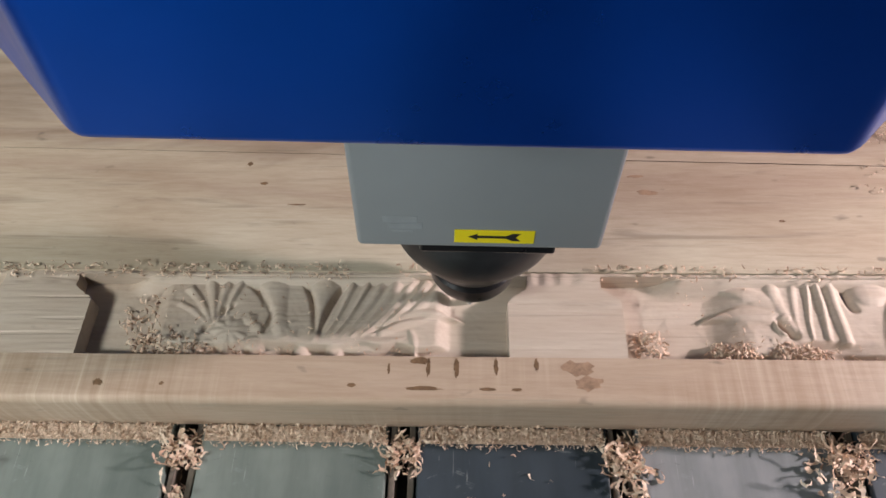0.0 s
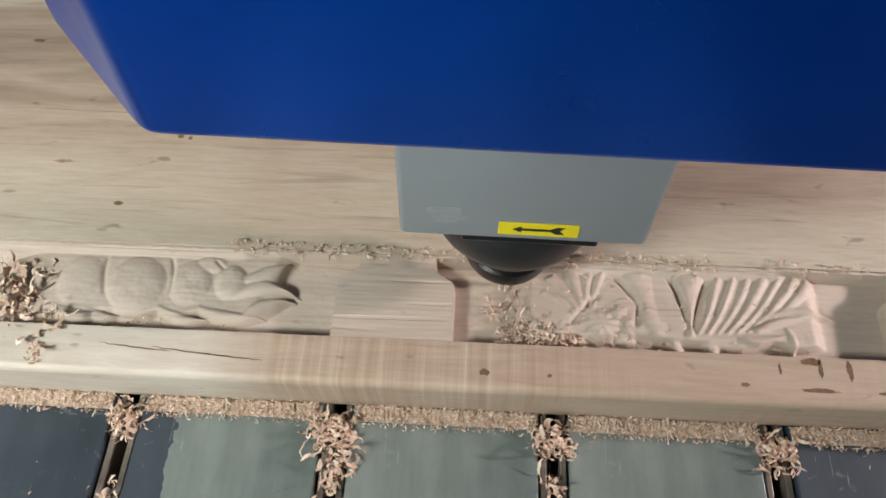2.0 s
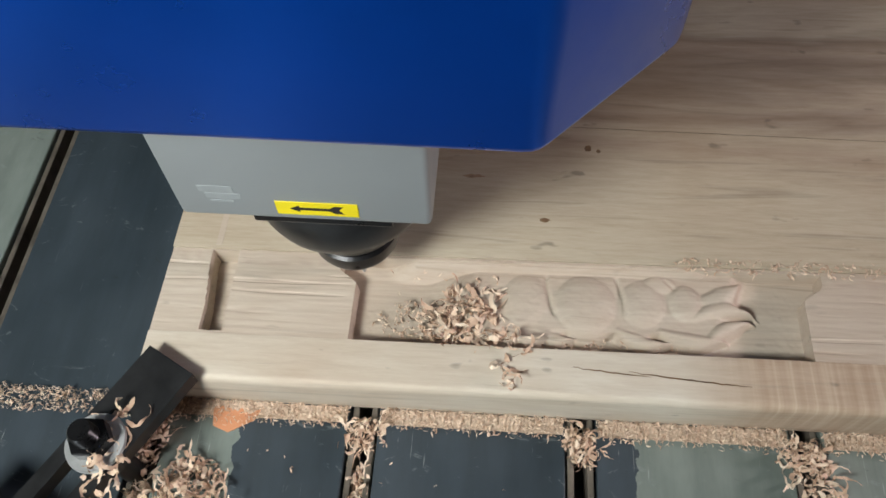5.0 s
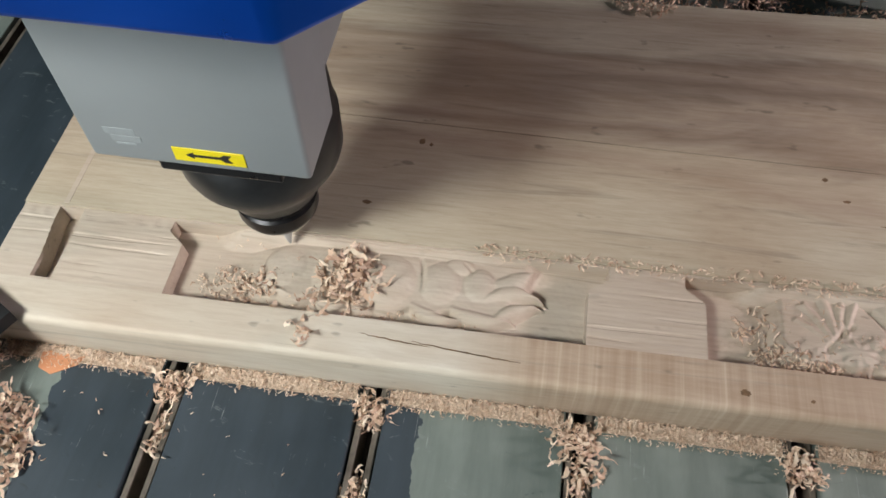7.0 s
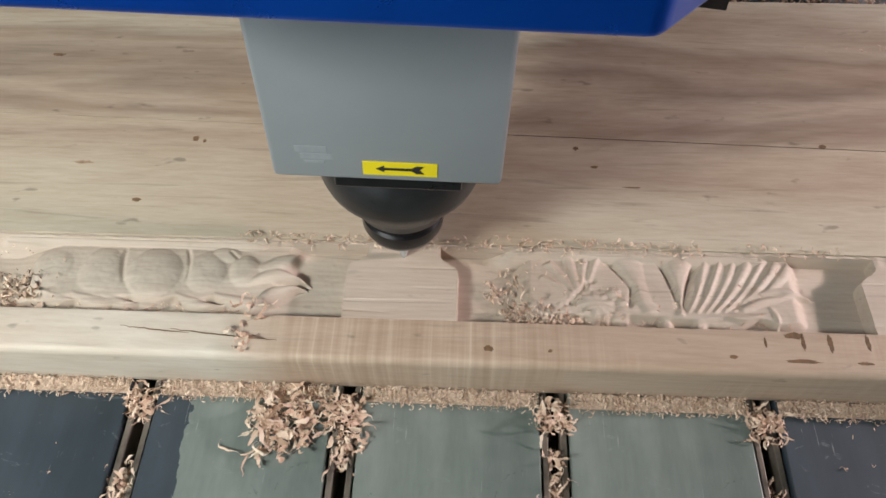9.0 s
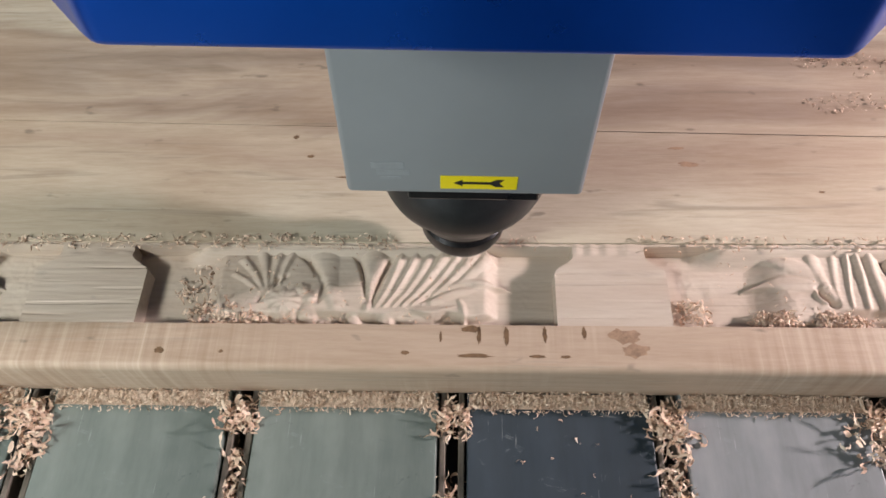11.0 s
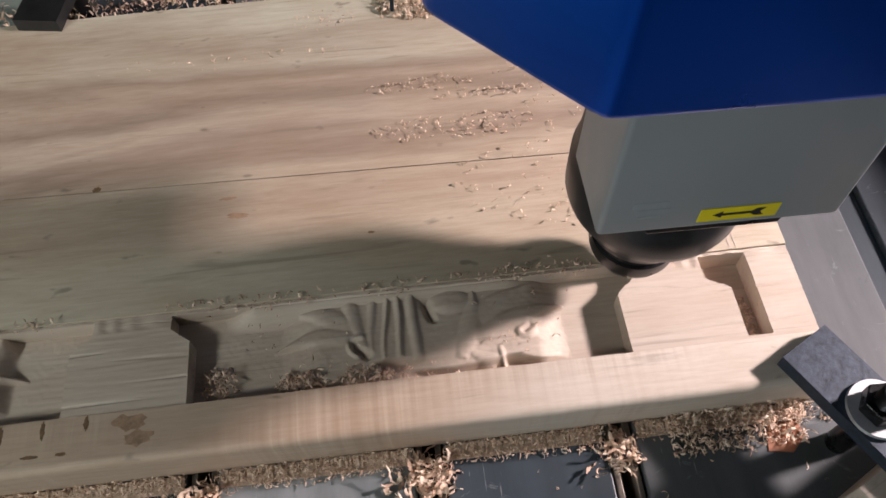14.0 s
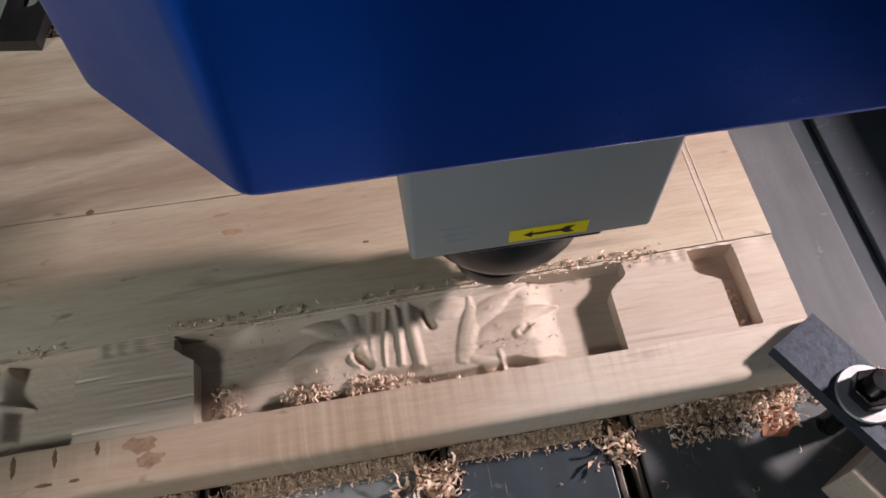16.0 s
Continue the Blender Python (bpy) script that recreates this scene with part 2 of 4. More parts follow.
def lathe(profile, steps=48, bm=None):
    """profile: (radius, z) from the bottom up, closed at the axis."""
    bm = bm or bmesh.new()
    rings = []
    for r, z in profile:
        if r < 1e-6:
            rings.append([bm.verts.new((0, 0, z))])
        else:
            rings.append([bm.verts.new((r * math.cos(2 * math.pi * i / steps), r * math.sin(2 * math.pi * i / steps), z)) for i in range(steps)])
    for a, b in zip(rings, rings[1:]):
        for i in range(steps):
            j = (i + 1) % steps
            vs = [a[i % len(a)], a[j % len(a)], b[j % len(b)], b[i % len(b)]]
            vs = list(dict.fromkeys(vs))
            if len(vs) > 2:
                bm.faces.new(vs)
    bmesh.ops.recalc_face_normals(bm, faces=bm.faces)
    return bm


def sub(ob, at, rz=0.0):
    ob.location, ob.rotation_euler = at, (0, 0, radians(rz))
    return ob


# ---- workshop ----


def wall_with_window(name, x, y0, y1, z0, z1, wy0, wy1, wz0, wz1):
    bm = bmesh.new()
    t = 0.15 if x > 0 else -0.15
    a, b = min(x, x + t), max(x, x + t)
    box(a, y0, z0, b, wy0, z1, bm=bm)
    box(a, wy1, z0, b, y1, z1, bm=bm)
    box(a, wy0, z0, b, wy1, wz0, bm=bm)
    box(a, wy0, wz1, b, wy1, z1, bm=bm)
    return tagged(part(name, bm, PLASTER), "unseen grey plastered workshop wall with an added window opening", "wall", kind="structure")


# Unseen room added round the machine, to hold in and bounce the light.
tagged(part("floor", box(-2.7, -2.7, -0.95, 2.7, 2.7, -0.8), CONCRETE), "grey concrete workshop floor", "floor", kind="structure")
tagged(part("ceiling", box(-2.7, -2.7, 2.4, 2.7, 2.7, 2.5), PLASTER), "grey plastered workshop ceiling", "ceiling", kind="structure")
tagged(part("wall_north", box(-2.7, 2.5, -0.8, 2.7, 2.65, 2.4), PLASTER), "grey plastered workshop wall", "wall", kind="structure")
# Unseen wall; its opening is made up to hold the front-left fill.
south = box(-2.7, -2.65, -0.8, -2.4, -2.5, 2.4)
box(-1.1, -2.65, -0.8, 2.7, -2.5, 2.4, bm=south)
box(-2.4, -2.65, 1.25, -1.1, -2.5, 2.4, bm=south)
tagged(part("wall_south", south, PLASTER), "unseen grey plastered workshop wall with a wide opening added for the fill light", "wall", kind="structure")
# The window here is made up; it only lets some sky light in.
wall_with_window("wall_east", 2.5, -2.5, 2.5, -0.8, 2.4, -0.6, 0.6, 0.6, 1.7)
tagged(part("wall_west", box(-2.65, -2.5, -0.8, -2.5, 2.5, 2.4), PLASTER), "grey plastered workshop wall", "wall", kind="structure")

# Made-up tray and cord round the added left lamp, out of view.
added_left_lamp = thing("added_left_lamp", "unseen white metal lamp tray on a cord, added to light the plank from the left", "hanging lamp")
part("tray", box(-0.18, -0.16, 0.012, 0.18, 0.16, 0.05, 0.004), FRAME, added_left_lamp)
part("cord", lathe([(0, 0.05), (0.004, 0.05), (0.004, 1.57), (0, 1.57)], 10), BASE, added_left_lamp)
added_left_lamp.matrix_world = pose(-0.74, -0.34, 0.83)
# Post and shade are made up to carry the added right lamp.
added_right_lamp = thing("added_right_lamp", "unseen small lamp on a floor post, added to light the plank from the right", "work lamp")
part("post", lathe([(0, -0.8), (0.09, -0.8), (0.09, -0.78), (0.014, -0.77), (0.014, 0.56), (0, 0.56)], 20), FRAME, added_right_lamp).location = (1.12, 0.28, 0)
part("shade", box(1.065, 0.23, 0.405, 1.105, 0.33, 0.505, 0.004), FRAME, added_right_lamp)

# ---- machine table ----
PITCH, GAP = 0.1035, 0.0145
table = thing("machine_table", "slatted machine bed of worn green-grey and navy slats with clamping slots", "machine table")
SLATS = {-5: SLAT_GN, -3: SLAT_NG, -2: SLAT_GREEN, -1: SLAT_GREEN, -7: SLAT_GREEN, -6: SLAT_NAVY, -4: SLAT_NAVY, 0: SLAT_NAVY, 1: SLAT_GREY, 2: SLAT_NAVY, 3: SLAT_SHADED, 4: SLAT_NAVY}
part("bed", box(-1.0, -0.45, -0.06, 1.05, 1.0, -0.022), BASE, table)
EDGES = {3: 0.2960, 4: 0.4510}  # the slots by the plank's end sit closer


def slot_x(i):
    return EDGES.get(i, PITCH * i)


for i in range(-9, 10):
    x = slot_x(i)
    mat = SLATS.get(i, SLAT_NAVY if i % 2 else SLAT_GREEN)
    slat = part("slat", box(0, -0.44, -0.0217, slot_x(i + 1) - x - GAP, 0.99, 0, 0.0008), mat, table)
    slat.location = (x + GAP, 0, 0)
    for dx in () if i == 4 else (0.0012, GAP - 0.0042):
        lip = part("slot_rail", box(0, -0.43, -0.0215, 0.003, 0.98, -0.0025, 0.0005), CHANNEL, table)
        lip.location = (x + dx, 0, 0)
part("slot_rail", box(0.4516, -0.43, -0.0212, 0.4648, 0.98, -0.0035, 0.0005), SLAT_NAVY, table)
for sx in (-0.9, 0.9):
    for sy in (-0.35, 0.9):
        part("leg", box(sx - 0.05, sy - 0.05, -0.8, sx + 0.05, sy + 0.05, -0.06, 0.003), FRAME, table)

# Unseen bar added only to shade the slats past the plank's right end.
part("shadow_bar", box(0.62, -0.40, 0.0002, 0.70, 0.95, 0.12, 0.004), FRAME, table)

# ---- plank ----
TOP, X0, X1 = 0.034, -0.509, 0.396
Y0, YA, YB, Y1 = 0.1765, 0.2, 0.2465, 0.453
plank = thing("carved_plank", "pale glued wooden plank with three half-carved relief panels", "plank")


def smoothstep(a, b, x):
    t = np.clip((x - a) / (b - a), 0, 1)
    return t * t * (3 - 2 * t)


def rail_mesh():
    bm = bmesh.new()
    prof = [(YA - 0.0003, 0.0), (YA - 0.0003, TOP), (Y0 + 0.0035, TOP)]
    prof += [(Y0 + 0.0035 - 0.0035 * math.sin(a), TOP - 0.0045 + 0.0045 * math.cos(a)) for a in [math.pi / 2 * k / 6 for k in range(1, 7)]]
    prof += [(Y0 + 0.001, 0.012), (Y0 + 0.003, 0.0)]
    n = 60
    rings = []
    for k in range(n + 1):
        x = X0 + (X1 - X0) * k / n
        rings.append([bm.verts.new((x, y + (0.0006 * noise.noise((x * 9, 0, 3)) if y < 0.19 else 0), z)) for y, z in prof])
    for a, b in zip(rings, rings[1:]):
        for i in range(len(prof)):
            j = (i + 1) % len(prof)
            bm.faces.new((a[i], a[j], b[j], b[i]))
    bm.faces.new(rings[0])
    bm.faces.new(rings[-1])
    bmesh.ops.recalc_face_normals(bm, faces=bm.faces)
    return bm


part("front_rail", rail_mesh(), WOOD_RAIL, plank, smooth=40)


def seam(x):
    return 0.3225 - 0.0265 * x


xs = [X0 + (X1 - X0) * k / 24 for k in range(25)]
for name, lo, hi, mat in (("front_board", lambda x: YB, lambda x: seam(x) - 0.0003, WOOD), ("back_board", lambda x: seam(x) + 0.0003, lambda x: Y1 + 0.001 * math.sin(x * 9), WOOD_BACK)):
    pts = [(x, lo(x)) for x in xs] + [(x, hi(x)) for x in reversed(xs)]
    part(name, prism(pts, 0.0, TOP), mat, plank)


# carving: heights below the top of the plank
FLOOR = -0.0105


def along(U, V, p, q, bend=0.0):
    """How far along the line from p to q, in shares of it, and how far beside it, in metres."""
    dx, dy = q[0] - p[0], q[1] - p[1]
    length = math.hypot(dx, dy)
    s = ((U - p[0]) * dx + (V - p[1]) * dy) / length ** 2
    v = (-(U - p[0]) * dy + (V - p[1]) * dx) / length
    return s, v - bend * length * 4 * s * (1 - s), length


def leaf(U, V, p, q, w0, w1, top, bend=0.0, point=0.6, vein=0.0):
    """A rounded leaf from p to q, w0 wide at its foot and w1 at its belly."""
    s, v, length = along(U, V, p, q, bend)
    c = np.clip(s, 0, 1)
    w = (w0 * (1 - c) + w1 * np.sin(np.pi * c ** 0.8)) * np.clip((1 - c) / max(1 - point, 0.02), 0, 1) ** 0.5 + 1e-5
    r = np.abs(v) / w
    h = top * (1 - r ** 2.6) * (0.82 + 0.18 * np.sin(np.pi * c)) - vein * np.exp(-(v / 0.0008) ** 2)
    return np.where((s > 0) & (s < 1) & (r < 1), FLOOR + h, -1)


def flute(U, V, p, q, w0, w1, top, bend=0.0, lean=0.0):
    """A rib that widens from p to q and ends bluntly; lean tips its crest to one side."""
    s, v, length = along(U, V, p, q, bend)
    c = np.clip(s, 0, 1)
    r = v / (w0 * (1 - c) + w1 * c)
    h = top * (0.86 + 0.14 * c) * np.clip(1 - np.abs(r) ** 2.2, 0, 1) ** 0.7 * (1 + lean * r)
    return np.where((s > 0) & (s < 1) & (np.abs(r) < 1), FLOOR + h, -1)


def shell(U, V, cx, cy, rx, ry, top, lobes=0, turn=0.0):
    """A domed lobe, scalloped round its rim when lobes are given."""
    a = np.arctan2((V - cy) / ry, (U - cx) / rx)
    q = np.hypot((U - cx) / rx, (V - cy) / ry)
    if lobes:
        q = q * (1 + 0.10 * np.cos(lobes * a + turn))
        top = top * (1 - 0.10 * (0.5 + 0.5 * np.cos(lobes * a + turn)) * np.clip(q, 0, 1))
    return np.where(q < 1, FLOOR + top * np.clip(1 - q ** 3, 0, 1) ** 0.55, -1)


def crease(U, V, p, q, width, depth, bend=0.0):
    s, v, length = along(U, V, p, q, bend)
    return depth * np.exp(-(v / width) ** 2) * smoothstep(0, 0.15, s) * (1 - smoothstep(0.85, 1, s))


def curl(U, V, cx, cy, r, thick, top, start, turn):
    dx, dy = U - cx, V - cy
    d, a = np.hypot(dx, dy), (np.arctan2(dy, dx) - radians(start)) % (2 * np.pi)
    q = np.abs(d - r * (1 - 0.09 * a)) / thick
    return np.where((q < 1) & (a < radians(turn)), FLOOR + top * np.sqrt(np.clip(1 - q * q, 0, 1)), -1)


def softened(f):
    """Rounds the cut edges off by about a cutter's radius."""
    for axis, n in ((0, 2), (1, 2)):
        for _ in range(n):
            f = 0.5 * f + 0.25 * (np.roll(f, 1, axis) + np.roll(f, -1, axis))
    return f


PANELS = ((-0.413, -0.203, 0.0095), (-0.146, 0.057, 0.0095), (0.112, 0.310, 0.0095))


def band_height(U, V):
    h = np.full_like(U, -0.0006)
    grain = np.vectorize(lambda x, y: noise.noise((x * 40, y * 500, 1)))(U, V) * 0.00012
    warp = np.vectorize(lambda x, y: noise.noise((x * 45, y * 45, 4)))(U, V)
    UW, VW = U + 0.0014 * warp, V + 0.0010 * warp
    rough = np.vectorize(lambda x, y: noise.noise((x * 160, y * 160, 7)) + 0.5 * noise.noise((x * 420, y * 420, 2)))(U, V)
    for k, (a, b, ear) in enumerate(PANELS):
        e = ear * smoothstep(0.229, 0.239, V)
        inside = (U > a - e) & (U < b + e) & (V < 0.2445)
        f = np.full_like(U, FLOOR)
        c = (a + b) / 2

        def add(g):
            return np.maximum(f, g)

        lip = 0.0016 * warp + 0.0009 * np.sin(U * 210 + 2 * np.sin(U * 67))
        if k == 0:
            ledge = smoothstep(0.2090 + lip, 0.2108 + lip, V) * smoothstep(a + 0.030, a + 0.062, U) * (1 - smoothstep(-0.2430, -0.2330, U - 0.35 * (V - 0.22)))
            level = FLOOR + 0.0060 * ledge
            f = add(level)
            for cx, cy, rx, ry, top, lobes in ((-0.3560, 0.2270, 0.0140, 0.0170, 0.0072, 0), (-0.3320, 0.2265, 0.0150, 0.0185, 0.0080, 0), (-0.3030, 0.2255, 0.0178, 0.0192, 0.0093, 0),
                                               (-0.2765, 0.2270, 0.0140, 0.0160, 0.0086, 0), (-0.2565, 0.2280, 0.0100, 0.0125, 0.0088, 0), (-0.2680, 0.2380, 0.0110, 0.0070, 0.0080, 0)):
                f = add(shell(UW, VW, cx, cy, rx, ry, top, lobes))
            for p, q, w0, w1, top, bend in (((-0.2500, 0.2290), (-0.2275, 0.2425), 0.0040, 0.0060, 0.0086, -0.10), ((-0.2540, 0.2200), (-0.2215, 0.2225), 0.0030, 0.0042, 0.0092, 0.16), ((-0.2480, 0.2090), (-0.2235, 0.2205), 0.0026, 0.0036, 0.0084, 0.10),
                                            ((-0.2690, 0.2145), (-0.2360, 0.2105), 0.0024, 0.0034, 0.0080, -0.10), ((-0.2890, 0.2135), (-0.2600, 0.2092), 0.0022, 0.0032, 0.0080, -0.12), ((-0.3420, 0.2130), (-0.3120, 0.2120), 0.0024, 0.0036, 0.0078, -0.16),
                                            ((-0.3600, 0.2160), (-0.3360, 0.2100), 0.0020, 0.0030, 0.0070, -0.14), ((-0.3260, 0.2110), (-0.3060, 0.2085), 0.0020, 0.0030, 0.0076, -0.10)):
                f = add(leaf(UW, VW, p, q, w0, w1, top, bend))
            for p, q, w, deep, bend in (((-0.2890, 0.2420), (-0.2850, 0.2200), 0.0008, 0.0016, 0.06), ((-0.3215, 0.2420), (-0.3170, 0.2180), 0.0010, 0.0012, -0.05), ((-0.2660, 0.2400), (-0.2600, 0.2350), 0.0007, 0.0014, 0.0)):
                f = np.where(f > FLOOR + 0.004, f - crease(U, V, p, q, w, deep, bend), f)
        elif k == 1:
            ledge = smoothstep(0.2068 + lip, 0.2088 + lip, V) * smoothstep(-0.119, -0.108, U) * (1 - smoothstep(0.022, 0.030, U))
            level = FLOOR + 0.0058 * ledge
            f = add(level)
            # the leaf that fans out to the one side
            for p, q, w0, w1, top, bend in (((-0.0870, 0.2180), (-0.1040, 0.2300), 0.0022, 0.0032, 0.0078, -0.06), ((-0.0865, 0.2190), (-0.1000, 0.2390), 0.0020, 0.0042, 0.0088, -0.05), ((-0.0850, 0.2195), (-0.0900, 0.2440), 0.0020, 0.0046, 0.0092, 0.0),
                                            ((-0.0835, 0.2200), (-0.0805, 0.2445), 0.0018, 0.0040, 0.0086, 0.05), ((-0.0800, 0.2230), (-0.0735, 0.2440), 0.0016, 0.0032, 0.0092, 0.05)):
                f = add(flute(UW, VW, p, q, w0, w1, top, bend, -0.12))
            f = add(flute(UW, VW, (-0.0490, 0.2110), (-0.0580, 0.2450), 0.0050, 0.0118, 0.0090, 0.05, 0.10))
            f = add(flute(UW, VW, (-0.0345, 0.2095), (-0.0320, 0.2452), 0.0022, 0.0098, 0.0100, 0.0, 0.10))
            for j in range(7):
                p = (-0.0312 + 0.0046 * j, 0.2108 + 0.0005 * j)
                q = (-0.0178 + 0.0073 * j, 0.2455 - 0.0002 * j * j * 0.5)
                f = add(flute(UW, VW, p, q, 0.0014, (0.0030, 0.0024, 0.0040, 0.0046, 0.0030, 0.0044, 0.0056)[j], (0.0086, 0.0094, 0.0084, 0.0092, 0.0084, 0.0092, 0.0086)[j], -0.05, 0.15))
            f = add(leaf(UW, VW, (-0.0040, 0.2140), (0.0370, 0.2232), 0.0030, 0.0050, 0.0094, 0.13, 0.5))
            f = add(leaf(UW, VW, (-0.0240, 0.2085), (0.0130, 0.2135), 0.0026, 0.0034, 0.0078, -0.05))
            f = add(leaf(UW, VW, (0.0100, 0.2165), (0.0118, 0.2015), 0.0018, 0.0016, 0.0084, 0.08, 0.9))
            # the small shells and beads in front
            for cx, cy, rx, ry, top, lobes in ((-0.0760, 0.2145, 0.0112, 0.0092, 0.0090, 9), (-0.0672, 0.2215, 0.0046, 0.0040, 0.0090, 5), (-0.0630, 0.2170, 0.0040, 0.0034, 0.0082, 0), (-0.0640, 0.2095, 0.0050, 0.0040, 0.0082, 0), (-0.0955, 0.2105, 0.0082, 0.0066, 0.0078, 7),
                                               (-0.1075, 0.2125, 0.0062, 0.0070, 0.0076, 5), (-0.0860, 0.2075, 0.0036, 0.0034, 0.0074, 0), (-0.0500, 0.2135, 0.0062, 0.0058, 0.0074, 0), (-0.0415, 0.2050, 0.0042, 0.0040, 0.0080, 0), (-0.0250, 0.2060, 0.0044, 0.0042, 0.0076, 0)):
                f = add(shell(UW, VW, cx, cy, rx, ry, top, lobes))
            for p, q, w, deep, bend in (((-0.0905, 0.2130), (-0.0750, 0.2310), 0.0011, 0.0030, 0.05), ((-0.0715, 0.2430), (-0.0560, 0.2150), 0.0016, 0.0028, 0.12), ((-0.0600, 0.2130), (-0.0560, 0.2280), 0.0010, 0.0020, 0.0),
                                        ((-0.0440, 0.2450), (-0.0350, 0.2110), 0.0011, 0.0042, 0.07), ((-0.0202, 0.2450), (-0.0335, 0.2110), 0.0012, 0.0042, -0.06), ((-0.0100, 0.2125), (0.0200, 0.2230), 0.0012, 0.0030, 0.10)):
                f = np.where(f > FLOOR + 0.0035, f - crease(U, V, p, q, w, deep, bend), f)
        else:
            ledge = smoothstep(0.2040 + lip, 0.2060 + lip, V) * smoothstep(0.150, 0.172, U) * (1 - smoothstep(0.268, 0.285, U))
            level = FLOOR + 0.0060 * ledge * (1 - 0.75 * np.exp(-((U - 0.205) / 0.018) ** 2) * (1 - smoothstep(0.2085, 0.2125, V)))
            f = add(level)
            for p, q, w0, w1, top, bend in (((0.1996, 0.2125), (0.2030, 0.2450), 0.0018, 0.0021, 0.0092, 0.03), ((0.2072, 0.2120), (0.2068, 0.2452), 0.0026, 0.0026, 0.0098, 0.0), ((0.2160, 0.2105), (0.2130, 0.2450), 0.0040, 0.0040, 0.0098, 0.02),
                                            ((0.1945, 0.2160), (0.1965, 0.2452), 0.0024, 0.0040, 0.0080, 0.05), ((0.1925, 0.2180), (0.1850, 0.2440), 0.0030, 0.0068, 0.0084, 0.05)):
                f = add(flute(UW, VW, p, q, w0, w1, top, bend, 0.10))
            f = add(shell(UW, VW, 0.2320, 0.2380, 0.0112, 0.0088, 0.0092))
            f = add(leaf(UW, VW, (0.2345, 0.2085), (0.2430, 0.2455), 0.0052, 0.0050, 0.0086, -0.05, 0.9))
            f = add(leaf(UW, VW, (0.2400, 0.2250), (0.2710, 0.2425), 0.0048, 0.0052, 0.0086, 0.05, 0.6))
            f = add(leaf(UW, VW, (0.2420, 0.2180), (0.2870, 0.2310), 0.0050, 0.0062, 0.0080, 0.04, 0.5))
            f = add(leaf(UW, VW, (0.2380, 0.2110), (0.2560, 0.2075), 0.0028, 0.0032, 0.0076, -0.10))
            f = add(leaf(UW, VW, (0.2525, 0.2130), (0.2540, 0.2030), 0.0016, 0.0016, 0.0080, 0.0, 0.9))
            f = add(leaf(UW, VW, (0.1960, 0.2200), (0.1480, 0.2230), 0.0050, 0.0056, 0.0076, -0.10))
            f = add(leaf(UW, VW, (0.1900, 0.2280), (0.1560, 0.2400), 0.0050, 0.0060, 0.0078, -0.06))
            f = add(shell(UW, VW, 0.2650, 0.2185, 0.0066, 0.0056, 0.0086))
            f = add(curl(UW, VW, 0.1880, 0.2190, 0.0056, 0.0018, 0.0092, 60, 210))
            for p, q, w, deep, bend in (((0.1840, 0.2250), (0.1935, 0.2130), 0.0015, 0.0036, -0.12), ((0.2205, 0.2460), (0.2240, 0.2270), 0.0016, 0.0040, -0.10), ((0.2630, 0.2175), (0.2690, 0.2215), 0.0014, 0.0030, 0.0)):
                f = np.where(f > FLOOR + 0.003, f - crease(U, V, p, q, w, deep, bend), f)
        f = np.where(f > level, level + (f - level) * (0.82, 0.50, 0.56)[k], f)
        f = softened(f)
        if k == 2:
            f = np.where((U > 0.284) & (f < -0.009), f - 0.0035 * smoothstep(0.284, 0.290, U), f)
        f = np.minimum(f + 0.00022 * rough + 0.0003 * warp, -0.0005)
        # the far side is still uncut stock that slopes up to the board
        f = np.maximum(f, -0.0105 + 0.0085 * smoothstep(0.2350, 0.2445, V) * smoothstep(a + 0.012, a + 0.03, U) * (1 - smoothstep(b - 0.05, b - 0.03, U)))
        h = np.where(inside, f, h)
    slot_l = (U > -0.485 - 0.003 * smoothstep(0.21, 0.245, V)) & (U < -0.4745) & (V > 0.2015) & (V < 0.2455)
    ear_r = 0.011 * smoothstep(0.226, 0.234, V)
    slot_r = (U > 0.3635 - ear_r) & (U < 0.375) & (V > 0.2015) & (V < 0.2445)
    h = np.where(slot_l | slot_r, -0.0125, h)
    stock = h > -0.001
    h = np.where(stock & (V > 0.238), h - 0.0005 * smoothstep(0.238, 0.241, V) * (0.5 + 0.5 * np.sin(U * 620 + 3 * np.sin(U * 90))), h)
    h = np.where(stock, h - 0.0004 * smoothstep(0.20, 0.5, np.vectorize(lambda x, y: noise.noise((x * 16, y * 330, 9)))(U, V)), h)
    return TOP + h + grain


def grid_solid(u, v, height, bottom):
    U, V = np.meshgrid(u, v)
    Z = height(U, V)
    nu, nv = len(u), len(v)
    verts = np.stack([U.ravel(), V.ravel(), Z.ravel()], 1).tolist()
    idx = np.arange(nu * nv).reshape(nv, nu)
    faces = np.stack([idx[:-1, :-1], idx[:-1, 1:], idx[1:, 1:], idx[1:, :-1]], -1).reshape(-1, 4).tolist()
    rim = list(idx[0, :]) + list(idx[1:, -1]) + list(idx[-1, -2::-1]) + list(idx[-2:0:-1, 0])
    start = len(verts)
    verts += [(verts[i][0], verts[i][1], bottom) for i in rim]
    n = len(rim)
    faces += [(int(rim[i]), start + i, start + (i + 1) % n, int(rim[(i + 1) % n])) for i in range(n)]
    faces.append([start + n - 1 - i for i in range(n)])
    return verts, faces


data = bpy.data.meshes.new("carved_band")
data.from_pydata(*((lambda r: (r[0], [], r[1]))(grid_solid(np.linspace(X0 + 0.0002, X1 - 0.0002, 1700), np.linspace(YA, YB - 0.0003, 100), band_height, 0.0))))
data.materials.append(WOOD_CUT)
band = new("carved_band", data)
band.parent = plank
